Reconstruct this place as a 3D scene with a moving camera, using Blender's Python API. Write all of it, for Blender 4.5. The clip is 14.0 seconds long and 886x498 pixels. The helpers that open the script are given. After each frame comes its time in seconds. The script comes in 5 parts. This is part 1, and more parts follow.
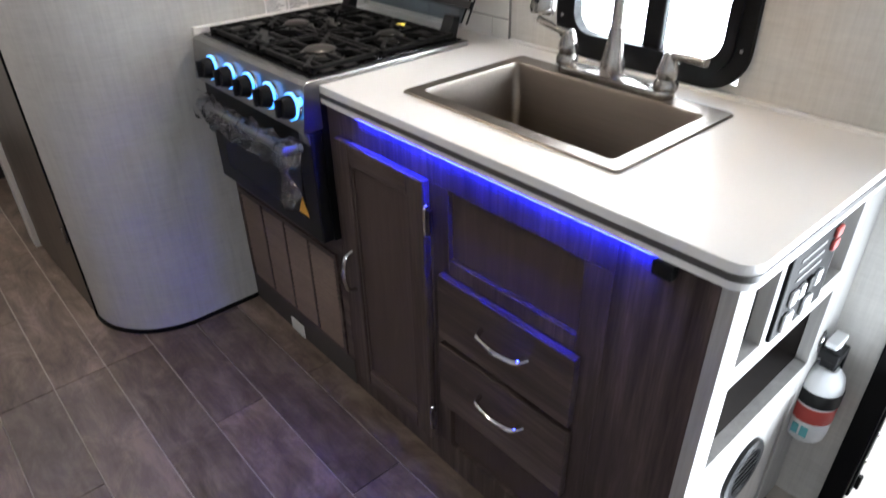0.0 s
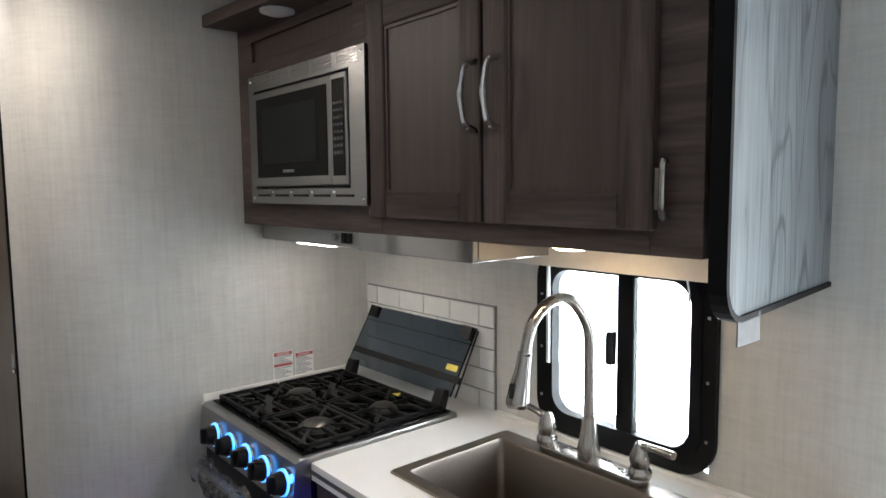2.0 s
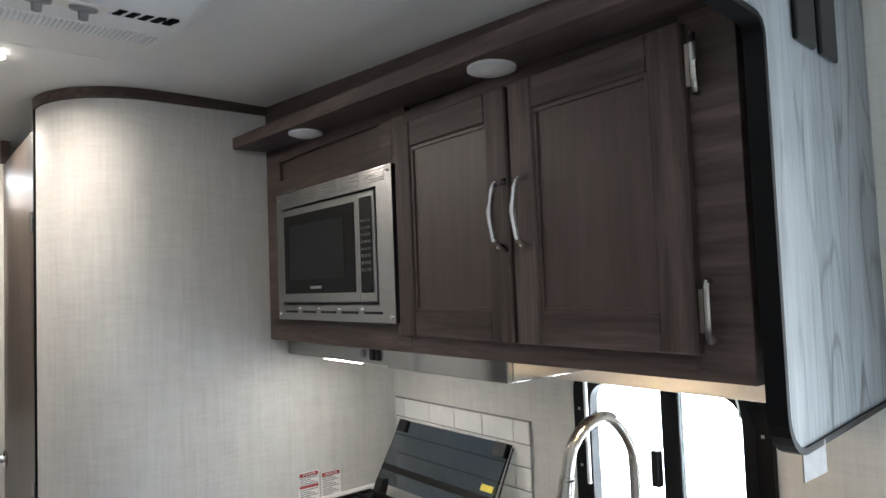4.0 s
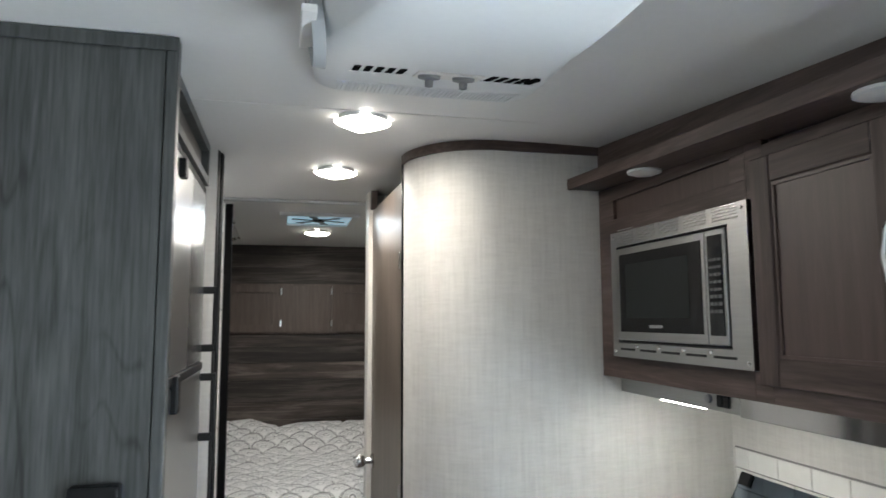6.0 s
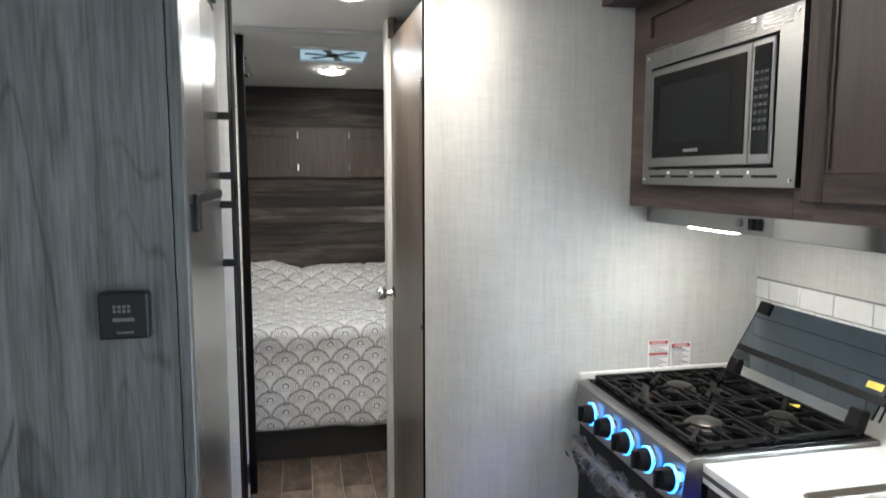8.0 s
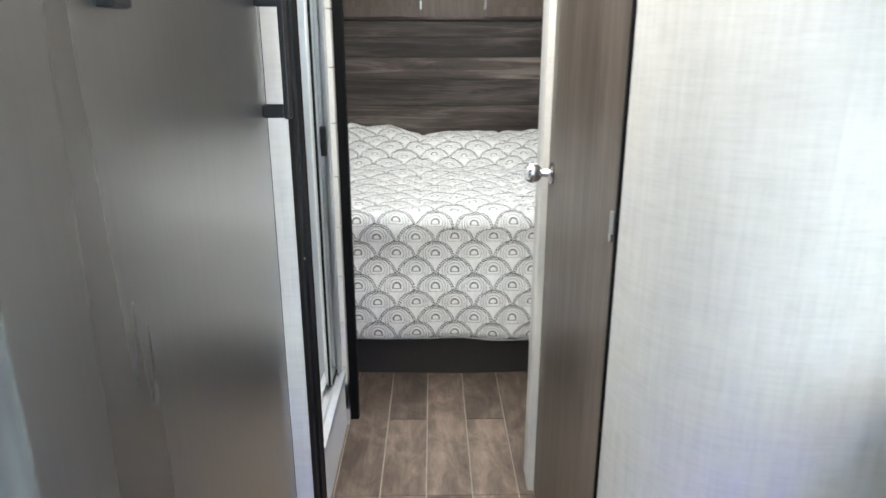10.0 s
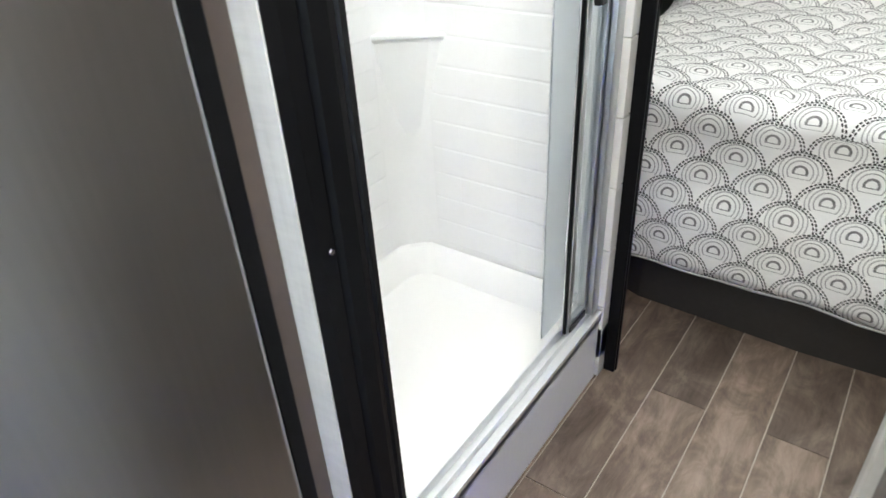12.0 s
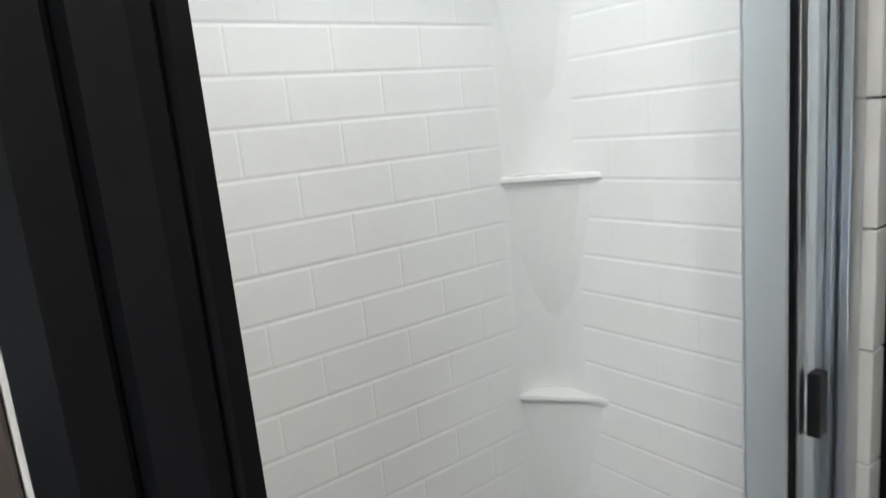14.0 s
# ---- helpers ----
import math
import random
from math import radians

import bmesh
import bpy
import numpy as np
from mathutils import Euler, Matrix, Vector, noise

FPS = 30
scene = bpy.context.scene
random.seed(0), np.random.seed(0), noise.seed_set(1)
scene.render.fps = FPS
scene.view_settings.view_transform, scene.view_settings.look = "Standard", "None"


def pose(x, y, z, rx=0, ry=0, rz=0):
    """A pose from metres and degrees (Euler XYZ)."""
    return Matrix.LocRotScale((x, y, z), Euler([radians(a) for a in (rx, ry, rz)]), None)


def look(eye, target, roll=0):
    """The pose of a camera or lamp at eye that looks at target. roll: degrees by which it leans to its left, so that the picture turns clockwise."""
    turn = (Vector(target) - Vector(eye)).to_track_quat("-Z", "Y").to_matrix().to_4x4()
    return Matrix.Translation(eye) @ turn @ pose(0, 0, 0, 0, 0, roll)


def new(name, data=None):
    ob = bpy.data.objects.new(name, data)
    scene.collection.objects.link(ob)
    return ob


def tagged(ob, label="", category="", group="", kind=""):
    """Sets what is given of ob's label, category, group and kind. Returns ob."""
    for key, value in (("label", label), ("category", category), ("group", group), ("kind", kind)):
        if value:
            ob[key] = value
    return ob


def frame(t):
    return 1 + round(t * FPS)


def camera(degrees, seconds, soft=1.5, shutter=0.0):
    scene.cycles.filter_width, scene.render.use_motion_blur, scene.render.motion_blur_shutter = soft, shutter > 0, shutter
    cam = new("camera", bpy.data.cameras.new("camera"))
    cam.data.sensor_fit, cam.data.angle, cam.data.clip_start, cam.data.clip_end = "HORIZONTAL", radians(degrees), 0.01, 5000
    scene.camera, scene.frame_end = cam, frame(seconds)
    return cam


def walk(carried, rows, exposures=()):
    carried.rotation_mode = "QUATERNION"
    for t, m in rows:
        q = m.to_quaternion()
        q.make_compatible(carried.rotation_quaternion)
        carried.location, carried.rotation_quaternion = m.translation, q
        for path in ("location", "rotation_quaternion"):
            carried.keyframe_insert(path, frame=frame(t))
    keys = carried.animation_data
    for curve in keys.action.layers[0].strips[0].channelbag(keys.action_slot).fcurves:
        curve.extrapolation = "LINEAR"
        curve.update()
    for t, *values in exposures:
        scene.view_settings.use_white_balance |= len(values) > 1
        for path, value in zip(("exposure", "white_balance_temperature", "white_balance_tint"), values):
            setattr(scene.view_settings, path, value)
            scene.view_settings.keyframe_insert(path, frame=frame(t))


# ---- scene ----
cam = camera(67.7, 14.0, shutter=0.3)
PATH = [
    (0, (0.209, 0.026, 1.412), (1.317, 1.304, 0.345), -1.1),
    (0.5, (0.198, -0.023, 1.473), (1.425, 1.335, 0.666), -0.5),
    (1, (0.205, -0.057, 1.52), (1.491, 1.4, 1.048), -0.2),
    (1.5, (0.203, -0.063, 1.554), (1.505, 1.426, 1.256), -0.5),
    (2, (0.218, -0.049, 1.579), (1.512, 1.465, 1.396), -0.6),
    (2.5, (0.233, -0.03, 1.598), (1.525, 1.493, 1.487), -1.2),
    (2.7, (0.244, -0.022, 1.605), (1.53, 1.509, 1.533), -1.4),
    (4.8, (0.203, -0.008, 1.647), (1.342, 1.622, 1.864), -0.9),
    (5, (0.196, 0.002, 1.654), (1.225, 1.701, 1.885), -1.5),
    (5.5, (0.156, 0.012, 1.657), (0.879, 1.861, 1.894), -1.0),
    (6, (0.112, 0.007, 1.652), (0.577, 1.941, 1.863), -0.2),
    (6.5, (0.105, 0.019, 1.637), (0.495, 1.975, 1.778), -0.2),
    (7, (0.103, 0.039, 1.614), (0.496, 1.999, 1.632), -0.1),
    (7.5, (0.104, 0.058, 1.592), (0.513, 2.013, 1.489), -0.2),
    (8, (0.106, 0.067, 1.566), (0.523, 2.011, 1.345), 0.0),
    (8.2, (0.113, 0.082, 1.554), (0.519, 2.015, 1.24), 0.4),
    (10.5, (0.193, 1.344, 1.396), (-0.024, 3.238, 0.791), -1.1),
    (11, (0.274, 1.599, 1.407), (-0.272, 3.401, 0.733), -1.8),
    (11.5, (0.37, 1.743, 1.385), (-0.496, 3.285, 0.451), -1.5),
    (12, (0.35, 1.877, 1.369), (-0.676, 3.22, 0.3), -3.4),
    (12.5, (0.226, 2.082, 1.351), (-0.875, 3.398, 0.323), -4.7),
    (13, (0.209, 2.188, 1.411), (-1.149, 3.405, 0.588), -4.7),
    (13.5, (0.191, 2.219, 1.498), (-1.247, 3.4865, 0.927), -3.8),
    (14, (0.193, 2.240, 1.542), (-1.386, 3.4085, 1.164), -5.5),
]
walk(cam, [(t, look(eye, target, roll)) for t, eye, target, roll in PATH],
     [(0, -0.42, 6480, 15), (1.0, -0.76, 6500, 14), (1.5, -0.78, 6500, 13), (2.5, -0.64, 6420, 12), (4.8, -0.34, 6300, 11), (6.5, -0.12, 6200, 8),
      (7.5, 0.1, 6180, 9), (8.2, 0.14, 6180, 9), (10.3, 0.95, 5980, 6), (11.0, 0.87, 6020, 6), (11.5, 0.87, 6080, 6), (12.0, 0.87, 6080, 6),
      (12.5, 0.78, 6050, 5), (13.0, 0.5, 6000, 5), (13.5, 0.1, 6000, 6), (14.0, -0.19, 6050, 6)])

# ---- world and daylight ----
world = bpy.data.worlds.new("sky")
scene.world = world
world.use_nodes = True
wn = world.node_tree
sky = wn.nodes.new("ShaderNodeTexSky")
sky.sky_type, sky.sun_disc = "NISHITA", False
sky.sun_elevation, sky.sun_rotation = radians(66), radians(250)
wn.links.new(sky.outputs[0], wn.nodes["Background"].inputs[0])
wn.nodes["Background"].inputs[1].default_value = 0.12


def lamp(name, kind, m, energy, color, size=0.1, size_y=None):
    data = bpy.data.lights.new(name, kind)
    data.energy, data.color = energy, color
    if kind == "AREA":
        data.size = size
        if size_y:
            data.shape, data.size_y = "RECTANGLE", size_y
    elif kind == "SUN":
        data.angle = size
    else:
        data.shadow_soft_size = size
    ob = new(name, data)
    ob.matrix_world = m
    return ob


WARM, COOL = (1.0, 0.91, 0.80), (0.80, 0.92, 1.0)
lamp("sun", "SUN", look((-3, -1, 7), (0, 0, 0)), 4.0, (1.0, 0.96, 0.9), radians(0.5))
lamp("door_daylight", "AREA", look((1.66, -0.3, 0.75), (0.45, 0.25, 2.2)), 62, COOL, 0.62, 1.8)
# Rear and side windows are out of view; their daylight is assumed.
lamp("rear_window_daylight", "AREA", look((0.3, -3.15, 1.45), (0.3, 0, 1.9)), 6.5, COOL, 1.7, 0.8)
lamp("side_window_daylight", "AREA", look((-0.95, -1.5, 1.45), (1, -1.5, 1.2)), 4, COOL, 1.2, 0.7)
lamp("galley_window_daylight", "AREA", look((1.64, 0.85, 1.18), (0.5, 0.85, 1.0)), 15, COOL, 0.42, 0.42)
# Added lamp that lights the shower from above; its skylight is unseen, only assumed.
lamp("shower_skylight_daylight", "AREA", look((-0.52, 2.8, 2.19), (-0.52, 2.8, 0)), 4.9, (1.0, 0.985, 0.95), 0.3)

lamp("roof_vent_daylight", "AREA", look((0.29, 3.715, 2.19), (0.29, 3.6, 0)), 5, (0.88, 0.96, 1.0), 0.3)

CEIL, XW, XL = 2.21, 1.55, -0.95
LAMPS = ((0.314, 1.80), (0.29, 2.46), (0.307, 4.24))
for lx, ly in LAMPS:
    lamp("ceiling_lamp_light", "AREA", look((lx, ly, CEIL - 0.045), (lx, ly, 0)), 7.2 if ly < 2 else 9.0 if ly < 4 else 5.6, WARM, 0.12)


# ---- shader helpers ----
class Nodes:
    """A short way to wire up a material."""

    def __init__(self, name):
        self.mat = bpy.data.materials.new(name)
        self.mat.use_nodes = True
        self.t = self.mat.node_tree
        self.bsdf = self.t.nodes["Principled BSDF"]

    def put(self, sock, value):
        if isinstance(value, bpy.types.NodeSocket):
            self.t.links.new(value, sock)
        else:
            sock.default_value = value

    def node(self, kind, out=0, **ins):
        n = self.t.nodes.new(kind)
        for key, value in ins.items():
            self.put(n.inputs[int(key[1:]) if key[0] == "i" and key[1:].isdigit() else key], value)
        return n.outputs[out]

    def math(self, op, a, b=0.0, c=0.0):
        n = self.t.nodes.new("ShaderNodeMath")
        n.operation = op
        self.put(n.inputs[0], a), self.put(n.inputs[1], b), self.put(n.inputs[2], c)
        return n.outputs[0]

    def coord(self, scale=(1, 1, 1), spread=3.0):
        """Object coordinates, shifted by chance from object to object."""
        tc = self.node("ShaderNodeTexCoord", 3)
        info = self.node("ShaderNodeObjectInfo", 5)
        shift = self.math("MULTIPLY", info, spread)
        moved = self.node("ShaderNodeVectorMath", i0=tc, i1=self.node("ShaderNodeCombineXYZ", i0=shift, i1=shift, i2=shift))
        return self.node("ShaderNodeMapping", Vector=moved, Scale=scale)

    def noise(self, vec, scale, detail=4.0, rough=0.55, warp=0.0):
        return self.node("ShaderNodeTexNoise", Vector=vec, Scale=scale, Detail=detail, Roughness=rough, Distortion=warp)

    def ramp(self, fac, *stops):
        n = self.t.nodes.new("ShaderNodeValToRGB")
        el = n.color_ramp.elements
        while len(el) < len(stops):
            el.new(0.5)
        for e, (pos, col) in zip(el, stops):
            e.position, e.color = pos, (*col, 1)
        self.put(n.inputs[0], fac)
        return n.outputs[0]

    def mix(self, fac, a, b, mode="MIX"):
        n = self.t.nodes.new("ShaderNodeMix")
        n.data_type, n.blend_type = "RGBA", mode
        self.put(n.inputs[0], fac)
        for s, v in ((n.inputs[6], a), (n.inputs[7], b)):
            self.put(s, v if isinstance(v, bpy.types.NodeSocket) else (*v, 1))
        return n.outputs[2]

    def done(self, color, rough, metal=0.0, bump=None, depth=0.2, dist=0.002, **more):
        self.put(self.bsdf.inputs["Base Color"], color if isinstance(color, bpy.types.NodeSocket) else (*color, 1))
        self.put(self.bsdf.inputs["Roughness"], rough)
        self.put(self.bsdf.inputs["Metallic"], metal)
        if bump is not None:
            self.put(self.bsdf.inputs["Normal"], self.node("ShaderNodeBump", Strength=depth, Distance=dist, Height=bump))
        for key, value in more.items():
            self.put(self.bsdf.inputs[key.replace("_", " ")], value)
        return self.mat


def plain(name, color, rough, metal=0.0, grain=60.0, vary=0.12, bump=0.05, stretch=(1, 1, 1), **more):
    """Paint, plastic or metal: a colour with faint large and fine variation."""
    n = Nodes(name)
    v = n.coord(stretch)
    big, fine = n.noise(v, 3.0), n.noise(v, grain, 3.0)
    dark, light = [c * (1 - vary) for c in color], [min(1, c * (1 + vary)) for c in color]
    col = n.ramp(n.math("ADD", n.math("MULTIPLY", big, 0.6), n.math("MULTIPLY", fine, 0.4)), (0.3, dark), (0.7, light))
    r = n.math("ADD", rough - 0.06, n.math("MULTIPLY", big, 0.12))
    return n.done(col, r, metal, fine, bump, **more)


def wood(name, dark, mid, light, axis, rough=0.5, fine=1.0, spread=3.0, bump=0.15, coat=0.0, sheen=0.5):
    """Grained board; axis: the one the grain runs along."""
    n = Nodes(name)
    s = [1.0, 1.0, 1.0]
    s["xyz".index(axis)] = 0.07
    v = n.coord(s, spread)
    streak = n.noise(v, 22 * fine, 6.0, 0.65, 0.6)
    thread = n.noise(v, 130 * fine, 3.0, 0.6)
    cloud = n.noise(v, 3.0, 2.0)
    mixd = n.math("ADD", n.math("ADD", n.math("MULTIPLY", streak, 0.55), n.math("MULTIPLY", thread, 0.25)), n.math("MULTIPLY", cloud, 0.2))
    arch = n.math("SINE", n.math("MULTIPLY", n.noise(v, 4.5 * fine, 1.0, 0.4, 0.2), 70.0))
    mixd = n.math("ADD", mixd, n.math("MULTIPLY", arch, 0.028))
    col = n.ramp(mixd, (0.32, dark), (0.5, mid), (0.68, light))
    return n.done(col, n.math("ADD", rough - 0.08, n.math("MULTIPLY", streak, 0.16)), 0.0, thread, bump, 0.001, Coat_Weight=coat, Specular_IOR_Level=sheen)


# ---- materials ----
def linen_wall():
    n = Nodes("linen wallpaper")
    a, b = n.coord((1, 1, 0.06), 0.0), n.coord((0.12, 0.12, 1), 0.0)
    va, hb = n.noise(a, 90, 4.0, 0.7), n.noise(b, 120, 3.0, 0.7)
    patch = n.noise(n.coord((1, 1, 0.4), 0.0), 9, 3.0)
    slub = n.noise(n.coord((0.3, 0.3, 1), 0.0), 26, 3.0, 0.6)
    f = n.math("ADD", n.math("ADD", n.math("MULTIPLY", va, 0.38), n.math("MULTIPLY", hb, 0.27)), n.math("ADD", n.math("MULTIPLY", patch, 0.2), n.math("MULTIPLY", slub, 0.15)))
    col = n.ramp(f, (0.36, (0.45, 0.435, 0.41)), (0.5, (0.525, 0.51, 0.48)), (0.64, (0.59, 0.575, 0.54)))
    return n.done(col, 0.62, 0.0, f, 0.12, 0.001)


M_WALL = linen_wall()
M_CEIL = plain("ceiling board", (0.72, 0.71, 0.69), 0.55, vary=0.03)
M_DARKV = wood("brown cabinet wood, upright grain", (0.0268, 0.0186, 0.0162), (0.0707, 0.0507, 0.0448), (0.1436, 0.1072, 0.0958), "z", 0.48, sheen=0.2)
M_DARKH = wood("brown cabinet wood, level grain", (0.0268, 0.0186, 0.0162), (0.0707, 0.0507, 0.0448), (0.1436, 0.1072, 0.0958), "y", 0.48, sheen=0.2)
M_DARKX = wood("brown cabinet wood, cross grain", (0.0268, 0.0186, 0.0162), (0.0707, 0.0507, 0.0448), (0.1436, 0.1072, 0.0958), "x", 0.48, sheen=0.2)
M_PANEL = wood("brown cabinet panel", (0.056, 0.0385, 0.0336), (0.073, 0.0505, 0.0443), (0.091, 0.0645, 0.0568), "z", 0.42, 2.2, bump=0.06, sheen=0.3)
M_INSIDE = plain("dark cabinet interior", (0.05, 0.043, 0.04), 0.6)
def cathedral_panel(name, dark, mid, light, rough):
    """Printed grey boards with arched growth lines, upright."""
    n = Nodes(name)
    tc = n.node("ShaderNodeTexCoord", 3)
    sep = n.node("ShaderNodeSeparateXYZ", i0=tc)
    x, y, z = sep, sep.node.outputs[1], sep.node.outputs[2]
    strip = n.math("FLOOR", n.math("DIVIDE", n.math("ADD", x, y), 0.135))
    rnd = n.node("ShaderNodeTexWhiteNoise", 0, Vector=n.node("ShaderNodeCombineXYZ", i0=strip))
    off = n.math("MULTIPLY", rnd, 9.0)
    v = n.node("ShaderNodeCombineXYZ", i0=n.math("ADD", n.math("ADD", x, y), off), i1=off, i2=n.math("MULTIPLY", z, 0.16))
    field = n.noise(v, 5.0, 2.0, 0.4, 0.3)
    lines = n.ramp(n.math("ABSOLUTE", n.math("SINE", n.math("MULTIPLY", field, 42.0))), (0.0, (0, 0, 0)), (0.34, (1, 1, 1)))
    lines = n.math("SUBTRACT", lines, 1.0)
    v2 = n.node("ShaderNodeCombineXYZ", i0=n.math("ADD", n.math("ADD", x, y), off), i1=0.0, i2=n.math("MULTIPLY", z, 0.05))
    streak, thread, cloud = n.noise(v2, 28, 6.0, 0.65, 0.5), n.noise(v2, 160, 3.0), n.noise(v2, 6, 2.0)
    gate = n.ramp(n.noise(v, 2.2, 2.0), (0.38, (0.12, 0.12, 0.12)), (0.58, (1, 1, 1)))
    f = n.math("ADD", n.math("ADD", n.math("MULTIPLY", streak, 0.4), n.math("MULTIPLY", thread, 0.3)), n.math("MULTIPLY", cloud, 0.3))
    f = n.math("ADD", f, n.math("MULTIPLY", n.math("MULTIPLY", lines, gate), 0.18))
    f = n.math("ADD", f, n.math("MULTIPLY", n.math("SUBTRACT", rnd, 0.5), 0.06))
    col = n.ramp(f, (0.36, dark), (0.5, mid), (0.64, light))
    return n.done(col, n.math("ADD", rough - 0.08, n.math("MULTIPLY", streak, 0.16)), 0.0, thread, 0.08, 0.001)


M_GREYW = cathedral_panel("grey wood panel", (0.016, 0.0172, 0.0167), (0.060, 0.0635, 0.062), (0.104, 0.109, 0.107), 0.42)
M_ENDW = cathedral_panel("pale grey wood panel", (0.055, 0.062, 0.066), (0.165, 0.182, 0.192), (0.24, 0.258, 0.27), 0.33)
M_DOORW = wood("brown door wood", (0.024, 0.0175, 0.0135), (0.080, 0.062, 0.050), (0.178, 0.144, 0.119), "z", 0.36, 0.6)
M_BLACK = plain("black plastic", (0.009, 0.009, 0.0095), 0.4, vary=0.2, Specular_IOR_Level=0.2)
M_TRIM = plain("black trim", (0.0045, 0.0045, 0.005), 0.45, vary=0.2, Specular_IOR_Level=0.12)
M_GLOSSB = plain("black glass", (0.006, 0.006, 0.0066), 0.1, vary=0.1, bump=0.0, Specular_IOR_Level=0.14)
M_IRON = plain("cast iron", (0.0065, 0.0062, 0.006), 0.6, grain=300, vary=0.3, bump=0.3, Specular_IOR_Level=0.14)
M_POLISH = plain("polished steel", (0.44, 0.43, 0.42), 0.1, 1.0, 60, 0.06, 0.0)
M_SLAT = plain("tan furnace slat", (0.155, 0.108, 0.087), 0.5, vary=0.2)
M_ALUW = plain("pale anodised aluminium", (0.70, 0.71, 0.72), 0.42, 0.6, 120, 0.05, 0.03)
M_STEEL = plain("brushed steel", (0.33, 0.325, 0.315), 0.30, 1.0, 160, 0.1, 0.1, (1, 0.03, 1))
M_SINK = plain("brushed sink steel", (0.215, 0.184, 0.157), 0.36, 1.0, 160, 0.12, 0.1, (1, 0.03, 1))
M_BURN = plain("dark burner metal", (0.07, 0.065, 0.06), 0.4, 1.0, 120, 0.15)
M_NICKEL = plain("brushed nickel", (0.38, 0.355, 0.33), 0.27, 1.0, 120, 0.08)
M_CHROME = plain("chrome", (0.72, 0.71, 0.70), 0.12, 1.0, 60, 0.04, 0.0)
M_FRIDGE = plain("fridge steel", (0.45, 0.455, 0.46), 0.28, 1.0, 140, 0.06, 0.02, (1, 1, 0.03))
M_WHITE = plain("white laminate", (0.80, 0.785, 0.76), 0.32, vary=0.03, grain=180)
M_EDGE = plain("counter edge stripe", (0.075, 0.07, 0.066), 0.4)
M_SHOWER = plain("white moulded acrylic", (0.80, 0.80, 0.79), 0.22, vary=0.02, bump=0.02)
M_PLASTW = plain("white plastic", (0.70, 0.71, 0.71), 0.45, vary=0.04)
M_ACW = plain("matt white moulded plastic", (0.72, 0.73, 0.73), 0.75, vary=0.03, Specular_IOR_Level=0.15)
# Grey here puts the shade on the white unit's left side into the colour.
M_ACSIDE = plain("shade-grey moulded plastic", (0.36, 0.37, 0.38), 0.7, vary=0.06, Specular_IOR_Level=0.2)
M_VOID = plain("dark vent opening", (0.008, 0.008, 0.008), 0.9, Specular_IOR_Level=0.0)
M_TILE = plain("white glazed tile", (0.74, 0.73, 0.70), 0.2, vary=0.06, grain=30)
M_GROUT = plain("grey grout", (0.20, 0.195, 0.19), 0.8, grain=200)
M_TAG = plain("grey printed tag paper", (0.15, 0.147, 0.143), 0.6, vary=0.25, grain=90)
M_LABEL = plain("white paper label", (0.78, 0.76, 0.74), 0.6, vary=0.03)
M_RED = plain("red print", (0.42, 0.06, 0.05), 0.5)
M_INK = plain("grey print", (0.22, 0.22, 0.22), 0.6)
M_DIMINK = plain("dim grey print", (0.07, 0.07, 0.07), 0.6)
M_YELLOW = plain("yellow sticker", (0.75, 0.62, 0.08), 0.5)
M_ORANGE = plain("orange sticker", (0.75, 0.38, 0.05), 0.5)
M_TEAL = plain("teal print", (0.12, 0.42, 0.45), 0.5)
M_FRAMEW = plain("pale trim wood", (0.62, 0.60, 0.56), 0.45, vary=0.08)
M_SHELFW = wood("pale grey shelf wood", (0.30, 0.29, 0.275), (0.385, 0.375, 0.355), (0.46, 0.45, 0.43), "z", 0.45, bump=0.05)
M_BROWNT = plain("brown edge trim", (0.078, 0.057, 0.046), 0.5, vary=0.15)
M_ALU = plain("satin aluminium", (0.55, 0.56, 0.57), 0.28, 1.0, 120, 0.08, 0.05, (1, 1, 0.04))
M_BEDW = wood("bedroom cabinet wood", (0.062, 0.043, 0.034), (0.105, 0.077, 0.062), (0.15, 0.114, 0.094), "z", 0.45)
M_BEDP = wood("bedroom cabinet panel wood", (0.066, 0.047, 0.037), (0.096, 0.071, 0.057), (0.13, 0.099, 0.082), "z", 0.45, 1.5)
M_GROUND = plain("pale concrete ground", (0.62, 0.61, 0.59), 0.9, grain=20, vary=0.15)
M_SKIRT = plain("dark bed skirt board", (0.028, 0.025, 0.023), 0.55, vary=0.2)
M_FLOORB = plain("floor joint", (0.40, 0.36, 0.31), 0.7)
M_OUT = plain("trailer outside skin", (0.6, 0.6, 0.6), 0.5)


def glow(name, color, strength):
    n = Nodes(name)
    return n.done((0.8, 0.8, 0.8), 0.5, Emission_Color=(*color, 1), Emission_Strength=strength)


M_LIT = glow("lit lamp lens", (1.0, 0.92, 0.80), 21)
M_LITBAR = glow("lit hood lamp", (1.0, 0.95, 0.86), 100)
M_PUCKLIT = glow("lit puck lens", (1.0, 0.72, 0.42), 130)
M_PUCK = plain("unlit puck lens", (0.72, 0.71, 0.69), 0.3)
M_BLUE = glow("blue light strip", (0.008, 0.016, 1.0), 420)
M_RING = glow("blue knob ring", (0.02, 0.30, 1.0), 5.0)
M_BACKDROP = glow("bright overcast outside", (0.95, 1.0, 1.0), 7.0)


def see_through(name, tint, rough, ior=1.45, alpha=1.0):
    n = Nodes(name)
    m = n.done(tint, rough, 0.0, Transmission_Weight=1.0, IOR=ior, Alpha=alpha)
    return m


